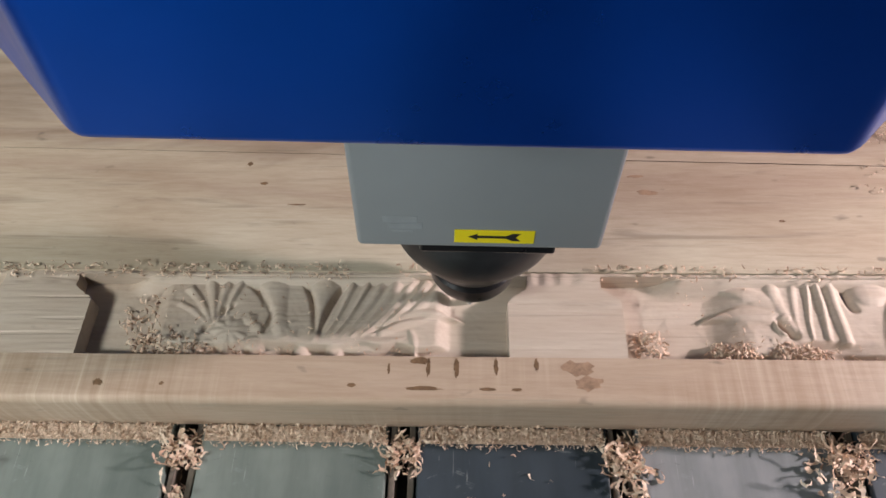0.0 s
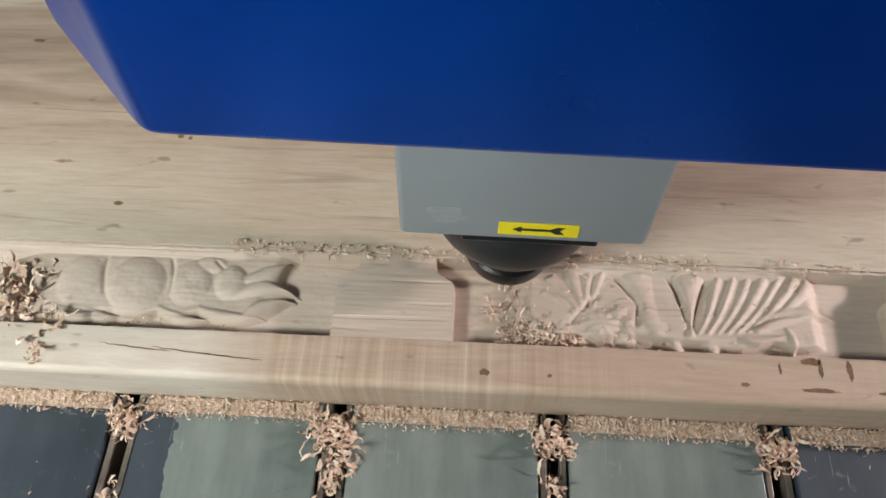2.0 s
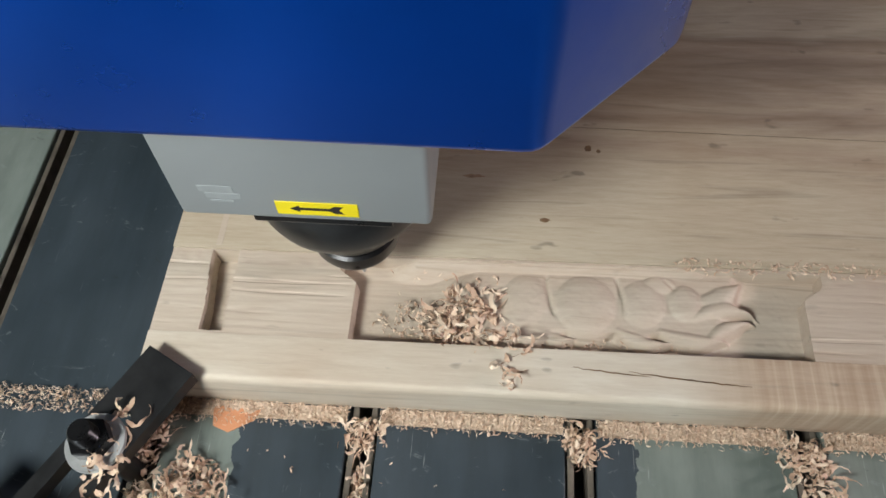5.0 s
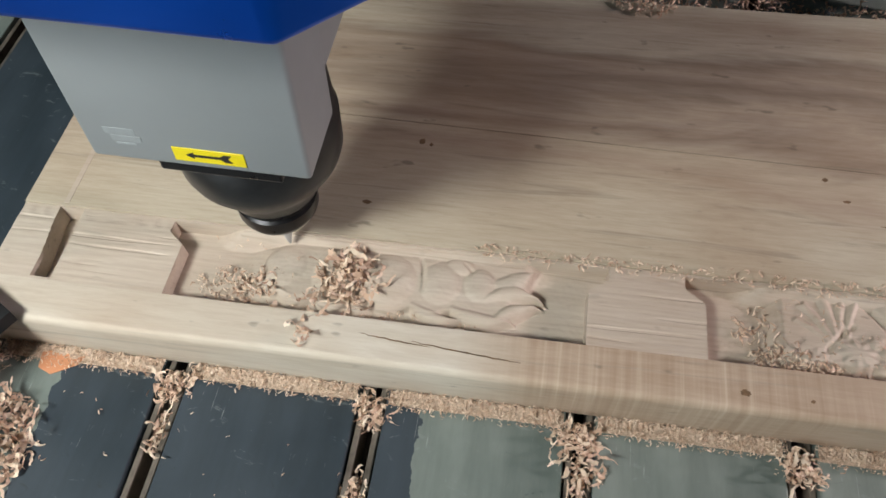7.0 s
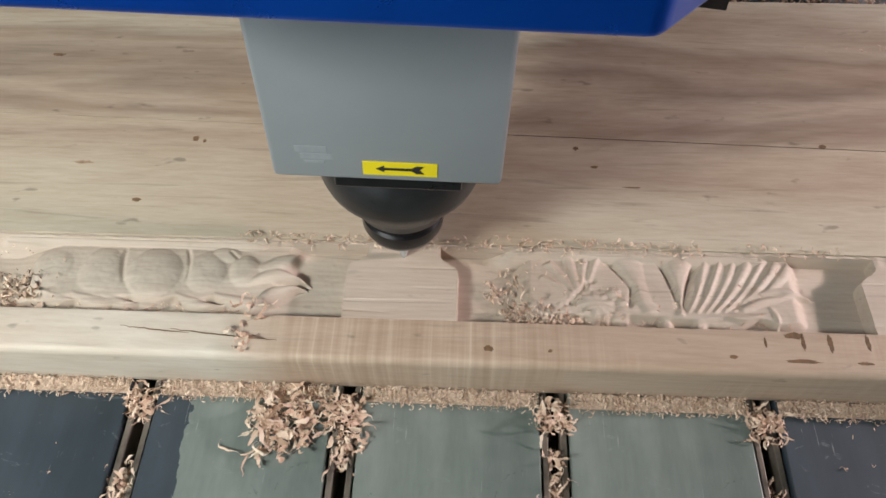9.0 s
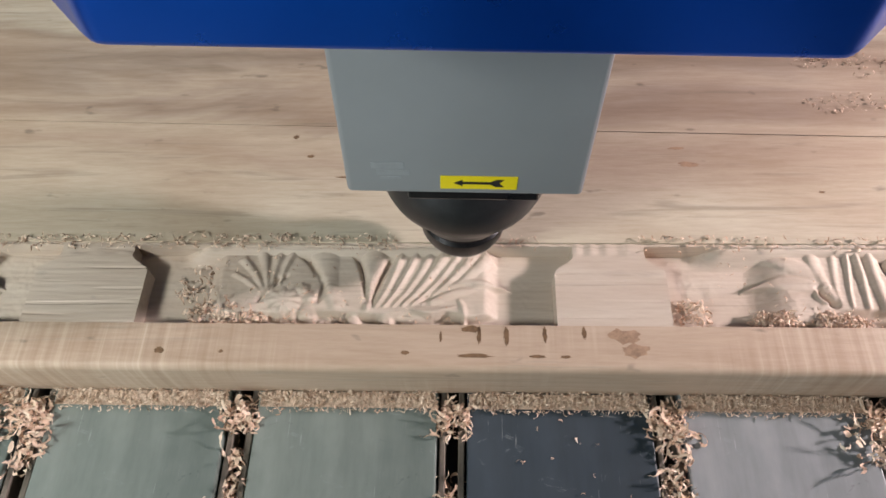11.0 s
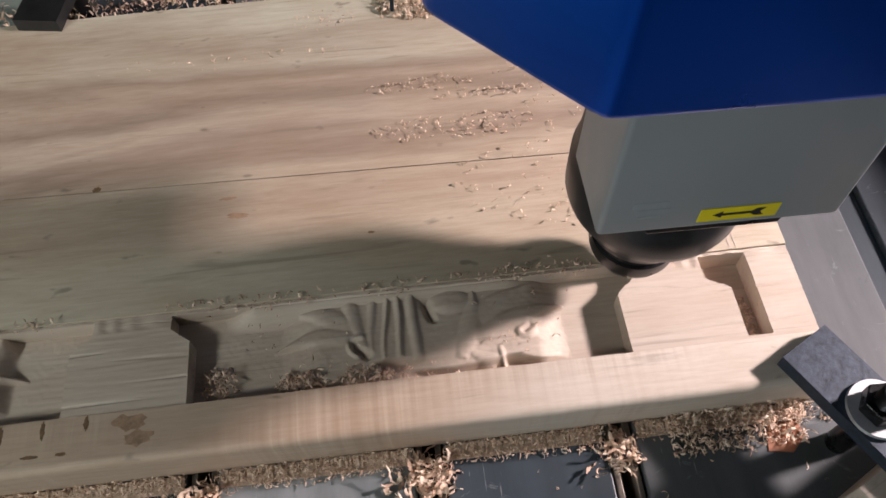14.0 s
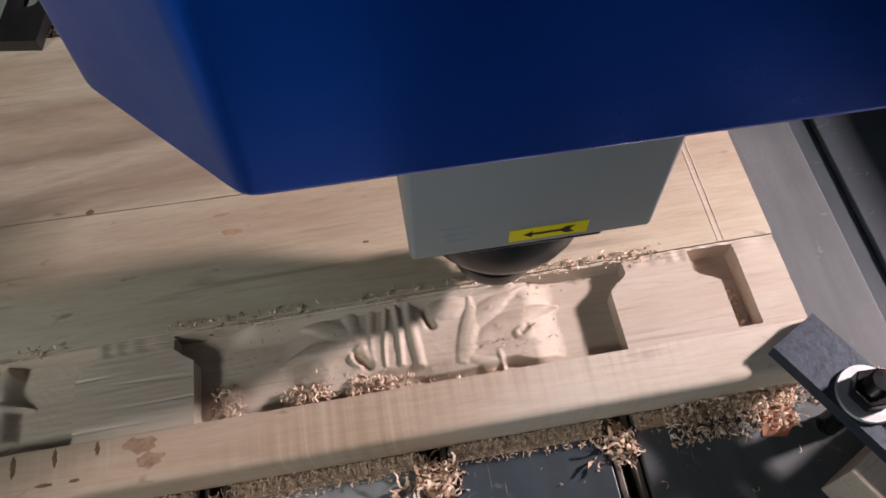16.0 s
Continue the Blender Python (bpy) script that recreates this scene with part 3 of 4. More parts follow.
band["label"] = "fresh-cut relief of leaves and shells in sunken panels"

# ---- clamps ----


def bar_with_slot(length, width, slot0, slot1, slot_w, z0, z1):
    """A flat bar along +x with a round-ended long hole."""
    bm = bmesh.new()
    n = 10
    hole = [(slot1 + slot_w / 2 * math.cos(a), slot_w / 2 * math.sin(a)) for a in np.linspace(-math.pi / 2, math.pi / 2, n)]
    hole += [(slot0 + slot_w / 2 * math.cos(a), slot_w / 2 * math.sin(a)) for a in np.linspace(math.pi / 2, 3 * math.pi / 2, n)]
    w = width / 2
    outer = []
    for x, y in hole:
        outer.append((max(0, min(length, 0 if x < slot0 - 1e-6 else (length if x > slot1 + 1e-6 else x))), w if y > 0 else -w))
    outer[0], outer[n - 1] = (slot1, -w), (slot1, w)
    outer[n], outer[2 * n - 1] = (slot0, w), (slot0, -w)
    rings = [[bm.verts.new((x, y, z)) for x, y in pts] for pts, z in ((outer, z0), (outer, z1), (hole, z1), (hole, z0))]
    m = 2 * n
    for k in range(4):
        a, b = rings[k], rings[(k + 1) % 4]
        for i in range(m):
            j = (i + 1) % m
            bm.faces.new((a[i], a[j], b[j], b[i]))
    bmesh.ops.remove_doubles(bm, verts=bm.verts, dist=1e-6)
    bmesh.ops.recalc_face_normals(bm, faces=bm.faces)
    return bm


def clamp(at, rz, bolt_at, label, steel=None):
    c = thing("clamp", label, "clamp")
    part("bar", bar_with_slot(0.13, 0.0265, 0.034, 0.105, 0.012, 0.0, 0.008), steel or CLAMP, c, "dark pitted steel bar with a long slot")
    w = part("washer", lathe([(0.0065, 0.0082), (0.0128, 0.0082), (0.0132, 0.009), (0.0128, 0.0104), (0.0065, 0.0104), (0.0065, 0.0082)], 40), STEEL, c, "bright zinc washer", 30)
    w.location = (bolt_at, 0, 0)
    nut = bmesh.new()
    prism([(0.0092 * math.cos(math.pi / 3 * k), 0.0092 * math.sin(math.pi / 3 * k)) for k in range(6)], 0.0105, 0.018, 0.0006, nut)
    part("nut", nut, NUT, c).location = (bolt_at, 0, 0)
    bolt = lathe([(0, -0.05), (0.0054, -0.05)] + [(0.0054 - 0.0005 * (k % 2), 0.0182 + 0.0007 * k) for k in range(11)] + [(0.0046, 0.0262), (0, 0.0264)], 24)
    part("bolt", bolt, NUT, c, smooth=30).location = (bolt_at, 0, 0)
    c.matrix_world = pose(at[0], at[1], TOP, 0, 0, rz)
    return c


clamp((0.3825, 0.1925), -61.5, 0.039, "dark pitted steel clamp bar with washer gripping the plank")
clamp((-0.4905, 0.182), -119, 0.046, "dark steel clamp bar with washer and bolt, hung with shavings", BLACK)
clamp((0.012, 0.446), 80, 0.05, "black steel clamp bar gripping the back edge of the plank", BLACK)


def packing_block(at, rz, size, label):
    ob = part("packing_block", box(-size[0] / 2, -size[1] / 2, 0, size[0] / 2, size[1] / 2, size[2], 0.0012), WOOD_CUT, None, smooth=40)
    tagged(ob, label, "wood block")
    return sub(ob, (at[0], at[1], 0), rz)


packing_block((0.430, 0.137), 28, (0.085, 0.030, TOP), "pale wood offcut propping the clamp bar")
packing_block((-0.548, 0.092), -30, (0.085, 0.030, TOP), "pale wood offcut propping the clamp bar")
packing_block((0.020, 0.55), 0, (0.07, 0.030, TOP), "pale wood offcut propping the clamp bar")

# ---- gantry and spindle head ----
gantry = thing("gantry", "grey painted machine gantry beam above the table", "machine gantry")
part("beam", box(-1.05, 0.335, 0.44, 1.1, 0.50, 0.66, 0.006), FRAME, gantry, smooth=40)
for sx in (-1.05, 1.0):
    part("upright", box(sx, 0.34, -0.8, sx + 0.1, 0.5, 0.44, 0.006), FRAME, gantry, smooth=40)

head = thing("spindle_head", "engraving spindle with blue cover, grey housing and black nose", "spindle head")
AX, AY = -0.0042, 0.2400
cover = part("cover", prism([(-0.0764, 0.1340), (0.0648, 0.1340), (0.0905, 0.1615), (0.0905, 0.332), (-0.1017, 0.332), (-0.1017, 0.1615)], 0.2663, 0.42, 0.003), BLUE, head, "glossy blue painted sheet cover", 35)
part("carriage_plate", box(-0.070, 0.3125, 0.424, 0.060, 0.3325, 0.65, 0.003), FRAME, head, smooth=35)
for sx in (-0.1037, 0.0925):
    fin = prism([(-0.0016, -0.003), (0.0016, -0.003), (0.0016, 0.003), (-0.0016, 0.003)], 0.207, 0.29)
    for v in fin.verts:
        if v.co.z < 0.25:
            v.co.x, v.co.y = v.co.x * 0.3, v.co.y * 0.3
    part("guard_fin", fin, CLAMP, cover).location = (sx, 0.232, 0)
housing = box(-0.0462, 0.1914, 0.1460, 0.0366, 0.2260, 0.275, 0.0020, 3)
part("housing", housing, CAST, head, "light grey enamelled housing", 35)
part("motor_body", box(-0.0370, 0.2262, 0.1460, 0.0286, 0.310, 0.275, 0.004, 3), CAST, head, smooth=35)
profile = [(0, 0.079), (0.0202, 0.079), (0.0222, 0.082), (0.0245, 0.088), (0.0290, 0.095), (0.0345, 0.104), (0.0360, 0.109), (0.0362, 0.126), (0.0350, 0.128), (0.0330, 0.158), (0, 0.158)]
nose = part("nose", lathe(profile), BLACK, head, "black steel spindle nose", 40)
nose.location = (AX, AY, 0)
collet = lathe([(0, 0.0610), (0.0152, 0.0610), (0.0182, 0.063), (0.0196, 0.0665), (0.0196, 0.073), (0.0181, 0.074), (0.0181, 0.0768), (0.0196, 0.078), (0, 0.0789)])
part("collet_nut", collet, NUT, nose, smooth=40)
part("cutter", lathe([(0, 0.031), (0.0008, 0.0312), (0.003, 0.043), (0.003, 0.0609), (0, 0.0609)], 20), STEEL, nose, smooth=30)
part("nose_block", box(-0.0255, 0.1970, 0.1350, 0.0225, 0.232, 0.1457, 0.001), NUT, head)
label_plate = part("arrow_label", box(-0.0133, 0.19105, 0.1497, 0.0133, 0.19145, 0.1567, 0.0001, 1), YELLOW, head, "yellow sticker with a black arrow")
for x0, z0, x1, z1 in ((-0.0368, 0.1600, -0.0255, 0.1632), (-0.0352, 0.1566, -0.0238, 0.1594), (-0.0340, 0.1545, -0.0268, 0.1558)):
    part("scuff", box(x0, 0.19125, z0, x1, 0.19150, z1, 0.0001, 1), SCUFF, head)


def arrow():
    bm = bmesh.new()
    pts = [(1.12 * a, 1.12 * b) for a, b in [(-0.0078, 0), (-0.0050, 0.0016), (-0.0050, 0.0006), (0.0036, 0.0006), (0.0052, 0.0018), (0.0078, 0.0018), (0.0063, 0), (0.0078, -0.0018), (0.0052, -0.0018), (0.0036, -0.0006), (-0.0050, -0.0006), (-0.0050, -0.0016)]]
    f = bm.faces.new([bm.verts.new((x, 0.19098, 0.1532 + z)) for x, z in pts])
    r = bmesh.ops.extrude_face_region(bm, geom=[f])
    for v in r["geom"]:
        if isinstance(v, bmesh.types.BMVert):
            v.co.y += 0.0001
    bmesh.ops.recalc_face_normals(bm, faces=bm.faces)
    return bm


part("arrow", arrow(), INK, label_plate)

# ---- shavings ----


def curls(rng, n, place, size=1.0, wide=1.0):
    verts, faces = [], []
    for _ in range(n):
        x, y, z = place(rng)
        r = rng.uniform(0.0008, 0.0028) * size
        w = rng.uniform(0.0006, 0.0018) * size * wide
        turn = rng.uniform(1.5, 5.5)
        segs = 7
        pitch = rng.uniform(0.2, 1.2) * w
        m = Euler((rng.uniform(-1.6, 1.6), rng.uniform(-1.2, 1.2), rng.uniform(0, 6.3))).to_matrix()
        base = len(verts)
        for k in range(segs + 1):
            a = turn * k / segs
            rr = r * (1 - 0.35 * k / segs)
            for s in (-0.5, 0.5):
                taper = 1 - 0.6 * abs(2 * k / segs - 1) ** 3
                p = m @ Vector((rr * math.cos(a), s * w * taper + pitch * a, rr * math.sin(a)))
                verts.append((x + p.x, y + p.y, max(z + p.z, 0.0004) if z > 0 else z + p.z))
        for k in range(segs):
            b = base + 2 * k
            faces.append((b, b + 1, b + 3, b + 2))
    return verts, faces


def ribbons(rng, n, place, size=1.0, low=0.0):
    """Long papery strips that wind, twist and fray."""
    verts, faces = [], []
    for _ in range(n):
        p = Vector(place(rng))
        w = rng.uniform(0.0010, 0.0030) * size
        segs = rng.randint(8, 18)
        step = rng.uniform(0.0009, 0.0015) * size
        yaw, tip, roll = rng.uniform(0, 6.28), rng.uniform(-0.5, 0.5), rng.uniform(0, 6.28)
        dyaw, dtip, droll = rng.uniform(-0.42, 0.42), rng.uniform(-0.2, 0.2), rng.uniform(-0.35, 0.35)
        base = len(verts)
        for k in range(segs + 1):
            d = Vector((math.cos(yaw) * math.cos(tip), math.sin(yaw) * math.cos(tip), math.sin(tip)))
            side = d.cross(Vector((0, 0, 1)))
            side = (side.normalized() if side.length > 1e-3 else Vector((1, 0, 0)))
            up = side.cross(d)
            across = side * math.cos(roll) + up * math.sin(roll)
            taper = math.sin(math.pi * (k + 0.6) / (segs + 1.2)) ** 0.5
            for q in (-0.5, 0.5):
                e = p + across * (q * w * taper * rng.uniform(0.45, 1.35))
                verts.append((e.x, e.y, max(e.z, low)))
            p = p + d * step
            if p.z < low:
                p.z, tip = low, abs(tip) * 0.5
            yaw += dyaw + rng.uniform(-0.6, 0.6)
            tip = tip * 0.85 + dtip + rng.uniform(-0.3, 0.3)
            roll += droll + rng.uniform(-0.6, 0.6)
        for k in range(segs):
            b = base + 2 * k
            faces.append((b, b + 1, b + 3, b + 2))
    return verts, faces


def flakes(rng, n, place, size=1.0, low=0.0):
    """Torn, curled flakes: short broad strips with ragged edges, crumpled along and across."""
    verts, faces = [], []
    for _ in range(n):
        c = Vector(place(rng))
        w, length = rng.uniform(0.0016, 0.0042) * size, rng.uniform(0.004, 0.0095) * size
        segs, curve, cup = 6, rng.uniform(-2.6, 2.6), rng.uniform(-0.9, 0.9)
        m = Euler((rng.uniform(-0.9, 0.9), rng.uniform(-0.9, 0.9), rng.uniform(0, 6.3))).to_matrix()
        p, ang, base = Vector((0, 0, 0)), rng.uniform(-0.5, 0.5), len(verts)
        for k in range(segs + 1):
            taper = 0.35 + 0.65 * math.sin(math.pi * (k + 0.5) / (segs + 1))
            for q in (-1, 0, 1):
                half = w / 2 * taper * (rng.uniform(0.55, 1.3) if q else 1)
                e = c + m @ (p + Vector((rng.uniform(-0.0003, 0.0003), q * half, cup * abs(q) * half + rng.uniform(-0.0002, 0.0002))))
                verts.append((e.x, e.y, max(e.z, low + rng.uniform(0, 0.0004))))
            ang += curve / segs + rng.uniform(-0.25, 0.25)
            p = p + Vector((math.cos(ang), rng.uniform(-0.25, 0.25), math.sin(ang))) * (length / segs)
        for k in range(segs):
            for q in (0, 1):
                b = base + 3 * k + q
                faces.append((b, b + 1, b + 4, b + 3))
    return verts, faces


def tangle(name, seed, n, place, label, size=1.0, low=0.0):
    """Flakes with some winding ribbons among them."""
    data = bpy.data.meshes.new(name)
    r = random.Random(seed)
    v, f = flakes(r, int(n * 0.5), place, size * 0.85, low)
    v2, f2 = ribbons(r, int(n * 0.7), place, size * 0.85, low)
    v, f = v + v2, f + [tuple(i + len(v) for i in q) for q in f2]
    data.from_pydata(v, [], f)
    data.polygons.foreach_set("use_smooth", [True] * len(f))
    data.materials.append(SHAVING)
    return tagged(new(name, data), label, "wood shavings", kind="stuff")


def shavings(name, seed, n, place, label, size=1.0, wide=1.0):
    data = bpy.data.meshes.new(name)
    v, f = curls(random.Random(seed), n, place, size, wide)
    data.from_pydata(v, [], f)
    data.polygons.foreach_set("use_smooth", [True] * len(f))
    data.materials.append(SHAVING)
    return tagged(new(name, data), label, "wood shavings", kind="stuff")


def strip(x0, x1, y0, y1, z, h):
    def place(r):
        q = r.random() ** 1.6
        return r.uniform(x0, x1), y1 - (y1 - y0) * q, z + 0.0008 + h * r.random() * (1 - q)
    return place


def heap(cx, cy, rx, ry, z, h):
    def place(r):
        a, q = r.uniform(0, 6.283), math.sqrt(r.random())
        return cx + rx * q * math.cos(a), cy + ry * q * math.sin(a), z + 0.001 + h * r.random() * (1 - q * q)
    return place


def dust_ridge(x0, x1, y0, y1, top, seed):
    """A low bank of packed fine shavings against the plank."""
    def height(U, V):
        rough = np.vectorize(lambda x, y: noise.noise((x * 260, y * 260, seed)) + 0.6 * noise.noise((x * 700, y * 700, seed)))(U, V)
        edge = np.vectorize(lambda x: noise.noise((x * 70, seed, 0)) + 0.8 * noise.noise((x * 260, seed, 5)) + 0.8 * noise.noise((x * 800, seed, 9)))(U) * 0.0030
        body = smoothstep(y0 + edge, y0 + edge + 0.005, V) * smoothstep(x0, x0 + 0.003, U) * (1 - smoothstep(x1 - 0.003, x1, U))
        return 0.0002 + np.maximum(body * (top + 0.0014 * rough), 0)
    v, f = grid_solid(np.linspace(x0, x1, int((x1 - x0) / 0.0009)), np.linspace(y0 - 0.002, y1, 20), height, 0.0001)
    data = bpy.data.meshes.new("packed_shavings")
    data.from_pydata(v, [], f)
    data.materials.append(DUST)
    return tagged(new("packed_shavings", data), "bank of fine pale shavings packed against the plank's foot", "wood shavings", kind="stuff")


DUST = plain("wood_dust", (0.54, 0.41, 0.315), 0.85, 0.0, 0.35, 700, 0.8)
for i in range(-5, 4):
    dust_ridge(slot_x(i) + GAP + 0.001, min(slot_x(i + 1) - 0.001, X1 - 0.004), 0.1732, 0.1785, 0.0018, 10 + i)

FOOT = "curled pale shavings along the plank's foot"
for i in range(-6, 5):
    shavings("edge_shavings", 100 + i, 620, strip(slot_x(i) + GAP, slot_x(i + 1), 0.1685, 0.1795, 0.0, 0.0034), FOOT, 0.62, 0.75)
rs = random.Random(5)
CLOG = "papery curled shavings clogging a table slot"
for i in range(-6, 5):
    x = slot_x(i) + GAP / 2
    tangle("slot_shavings", 200 + i, 58, heap(x + rs.uniform(-0.003, 0.004), 0.1665, rs.uniform(0.008, 0.012), 0.008, -0.002, 0.007), CLOG, 0.85, -0.018)
    shavings("slot_shavings", 500 + i, 40, heap(x + 0.001, 0.165, 0.009, 0.009, -0.001, 0.006), CLOG, 0.9)
    for k in range(2 if i % 2 else 1):
        tangle("slot_shavings", 230 + i + 40 * k, rs.randint(34, 58), heap(x + rs.uniform(-0.002, 0.003), rs.uniform(0.118, 0.150), rs.uniform(0.004, 0.006), rs.uniform(0.006, 0.012), -0.008, 0.009), CLOG, 0.85, -0.018)
    if i in (-5, -2, 1):
        tangle("slot_shavings", 260 + i, 50, heap(x + 0.002, 0.155, 0.009, 0.014, 0.0, 0.009), CLOG, 0.9, -0.010)
BACK_EDGE = "fine curled shavings along the carving's back edge"
for k, (x0, x1, n) in enumerate(((-0.20, -0.12, 110), (-0.115, -0.02, 190), (0.0, 0.05, 40), (0.10, 0.17, 80), (0.17, 0.25, 60), (0.25, 0.34, 150), (-0.26, -0.20, 110))):
    shavings("recess_shavings", 320 + k, n, strip(x0, x1, 0.2425, 0.2490, TOP - 0.001, 0.003), BACK_EDGE, 0.62)
IN_PANEL = "curled shavings heaped in a carved panel"
for k, (x0, x1, n) in enumerate(((-0.345, -0.255, 110), (-0.100, -0.045, 70), (-0.020, 0.020, 40), (0.170, 0.250, 90))):
    shavings("panel_shavings", 360 + k, n, strip(x0, x1, 0.2030, 0.2080, TOP - 0.0102, 0.004), "fine shavings in the groove of a carved panel", 0.55)
for k, (x0, x1, n) in enumerate(((-0.125, -0.06, 60), (-0.06, 0.02, 34), (-0.40, -0.35, 26), (0.13, 0.19, 26), (0.24, 0.29, 22))):
    shavings("panel_shavings", 380 + k, n, (lambda u0, u1: lambda r: (r.uniform(u0, u1), r.uniform(0.207, 0.240), TOP - 0.0028))(x0, x1), "loose chips scattered over the relief", 0.55)
tangle("panel_shavings", 302, 60, heap(-0.366, 0.214, 0.018, 0.009, TOP - 0.010, 0.008), IN_PANEL, 0.75, TOP - 0.0105)
shavings("panel_shavings", 332, 120, heap(-0.385, 0.214, 0.018, 0.011, TOP - 0.010, 0.003), IN_PANEL, 0.6)
shavings("panel_shavings", 303, 260, heap(-0.104, 0.208, 0.020, 0.0075, TOP - 0.009, 0.008), IN_PANEL, 0.8)
shavings("panel_shavings", 313, 60, heap(-0.118, 0.225, 0.014, 0.012, TOP - 0.010, 0.002), IN_PANEL, 0.8)
shavings("panel_shavings", 304, 240, heap(0.163, 0.2055, 0.013, 0.005, TOP - 0.009, 0.008), IN_PANEL, 0.8)
shavings("panel_shavings", 314, 200, heap(0.190, 0.205, 0.012, 0.0045, TOP - 0.007, 0.006), IN_PANEL, 0.8)
shavings("panel_shavings", 315, 90, heap(0.124, 0.210, 0.008, 0.009, TOP - 0.010, 0.004), IN_PANEL, 0.8)
shavings("panel_shavings", 305, 110, heap(0.369, 0.214, 0.004, 0.012, TOP - 0.0125, 0.003), "fine shavings in an end slot", 0.6)
for k, (cx, cy, rx, ry, n) in enumerate(((0.231, 0.372, 0.03, 0.005, 70), (0.262, 0.362, 0.03, 0.003, 40), (0.245, 0.340, 0.045, 0.009, 130), (0.180, 0.431, 0.02, 0.008, 40), (0.12, 0.405, 0.08, 0.006, 30), (0.30, 0.30, 0.06, 0.03, 130), (0.325, 0.365, 0.05, 0.05, 120))):
    shavings("board_shavings", 340 + k, n, heap(cx, cy, rx, ry, TOP, 0.0005), "fine shavings scattered on the board", 0.5)
shavings("board_shavings", 307, 330, heap(0.238, 0.437, 0.026, 0.011, TOP, 0.010), "heap of curled shavings on the board's back edge", 0.9)
shavings("board_shavings", 317, 120, heap(-0.178, 0.449, 0.02, 0.010, TOP, 0.006), "heap of curled shavings on the board's back edge", 0.9)
shavings("back_shavings", 308, 3600, strip(-0.45, 0.39, 0.452, 0.50, 0.0, 0.012), "curled shavings behind the plank", 1.0)
tangle("clamp_shavings", 309, 26, heap(0.424, 0.118, 0.005, 0.009, TOP + 0.004, 0.003), "thin curled shavings caught in the clamp slot", 0.6, TOP + 0.0005)
tangle("clamp_shavings", 310, 260, heap(-0.484, 0.122, 0.018, 0.028, 0.0, 0.020), "papery curled shavings beside the clamp", 1.1, 0.0005)
tangle("clamp_shavings", 318, 34, heap(-0.506, 0.136, 0.008, 0.022, TOP + 0.008, 0.006), "long papery shavings draped over the clamp", 1.1, TOP + 0.0082)
shavings("table_shavings", 311, 2600, heap(0.507, 0.225, 0.027, 0.034, 0.0, 0.020), "heap of curled shavings on the table", 0.9)
shavings("table_shavings", 312, 900, strip(0.325, 0.388, 0.160, 0.181, 0.0, 0.013), FOOT, 0.75)
tangle("table_shavings", 316, 46, heap(0.207, 0.158, 0.014, 0.015, 0.0, 0.010), "heap of papery shavings on the table", 0.95, 0.0005)
for i, n in ((-6, 14), (-5, 10), (-4, 8), (0, 14), (2, 22), (3, 8), (4, 14)):
    shavings("slat_chips", 400 + i, n, (lambda x0: lambda r: (r.uniform(x0, x0 + 0.085), r.uniform(0.10, 0.165), 0.0006))(slot_x(i) + GAP), "few pale chips scattered on a slat", 0.6)


def clump_place(r):
    a, q = r.uniform(0, 6.283), math.sqrt(r.random())
    return 0.016 * q * math.cos(a), 0.017 * q * math.sin(a) - 0.004, 0.001 + 0.010 * r.random() * (1 - q * q)


clump = tangle("shaving_clump", 350, 120, clump_place, "tangled clump of long papery shavings", 1.15, 0.0006)
del clump["kind"]


def strand_place(r):
    q = r.uniform(-1, 1)
    return 0.0035 * math.sin(3 * q) + r.uniform(-0.003, 0.003), 0.013 * q, 0.0008 + 0.003 * r.random()


strand = tangle("shaving_strand", 351, 20, strand_place, "thin papery shaving draped over the plank's rail", 0.9, 0.0004)
del strand["kind"]


def stain(cx, cy, rx, ry, seed, label="dark stain soaked into the wood", mat=STAIN):
    r, bm = random.Random(seed), bmesh.new()
    n = 22
    ring = [(cx + rx * math.cos(6.2832 * k / n) * r.uniform(0.6, 1.1), cy + ry * math.sin(6.2832 * k / n) * r.uniform(0.6, 1.1)) for k in range(n)]
    prism(ring, TOP - 0.0003, TOP + 0.00012, 0, bm)
    return part("stain", bm, mat, plank, label)


for k, (cx, cy, rx, ry) in enumerate(((0.0165, 0.1975, 0.005, 0.002), (0.0200, 0.1945, 0.0012, 0.005), (0.0329, 0.1945, 0.0014, 0.0055), (0.0508, 0.1950, 0.0012, 0.0045), (0.0692, 0.1960, 0.0012, 0.0038), (0.0020, 0.1935, 0.0008, 0.003),
                                       (-0.0145, 0.1850, 0.0022, 0.0013), (-0.1302, 0.1853, 0.0026, 0.0018), (-0.1010, 0.1850, 0.0012, 0.0010), (0.018, 0.1838, 0.009, 0.0013), (0.047, 0.1836, 0.004, 0.0010), (0.060, 0.1836, 0.003, 0.0008),
                                       (-0.0718, 0.3025, 0.0020, 0.0013), (-0.0815, 0.3162, 0.0018, 0.0016), (-0.323, 0.2698, 0.003, 0.0014), (-0.3004, 0.3162, 0.0022, 0.0025), (-0.295, 0.3145, 0.0012, 0.0015), (-0.4034, 0.3856, 0.005, 0.0016), (0.0593, 0.3226, 0.0025, 0.0018), (0.198, 0.2785, 0.0018, 0.0008), (-0.052, 0.288, 0.006, 0.0005))):
    stain(cx, cy, rx, ry, 40 + k)
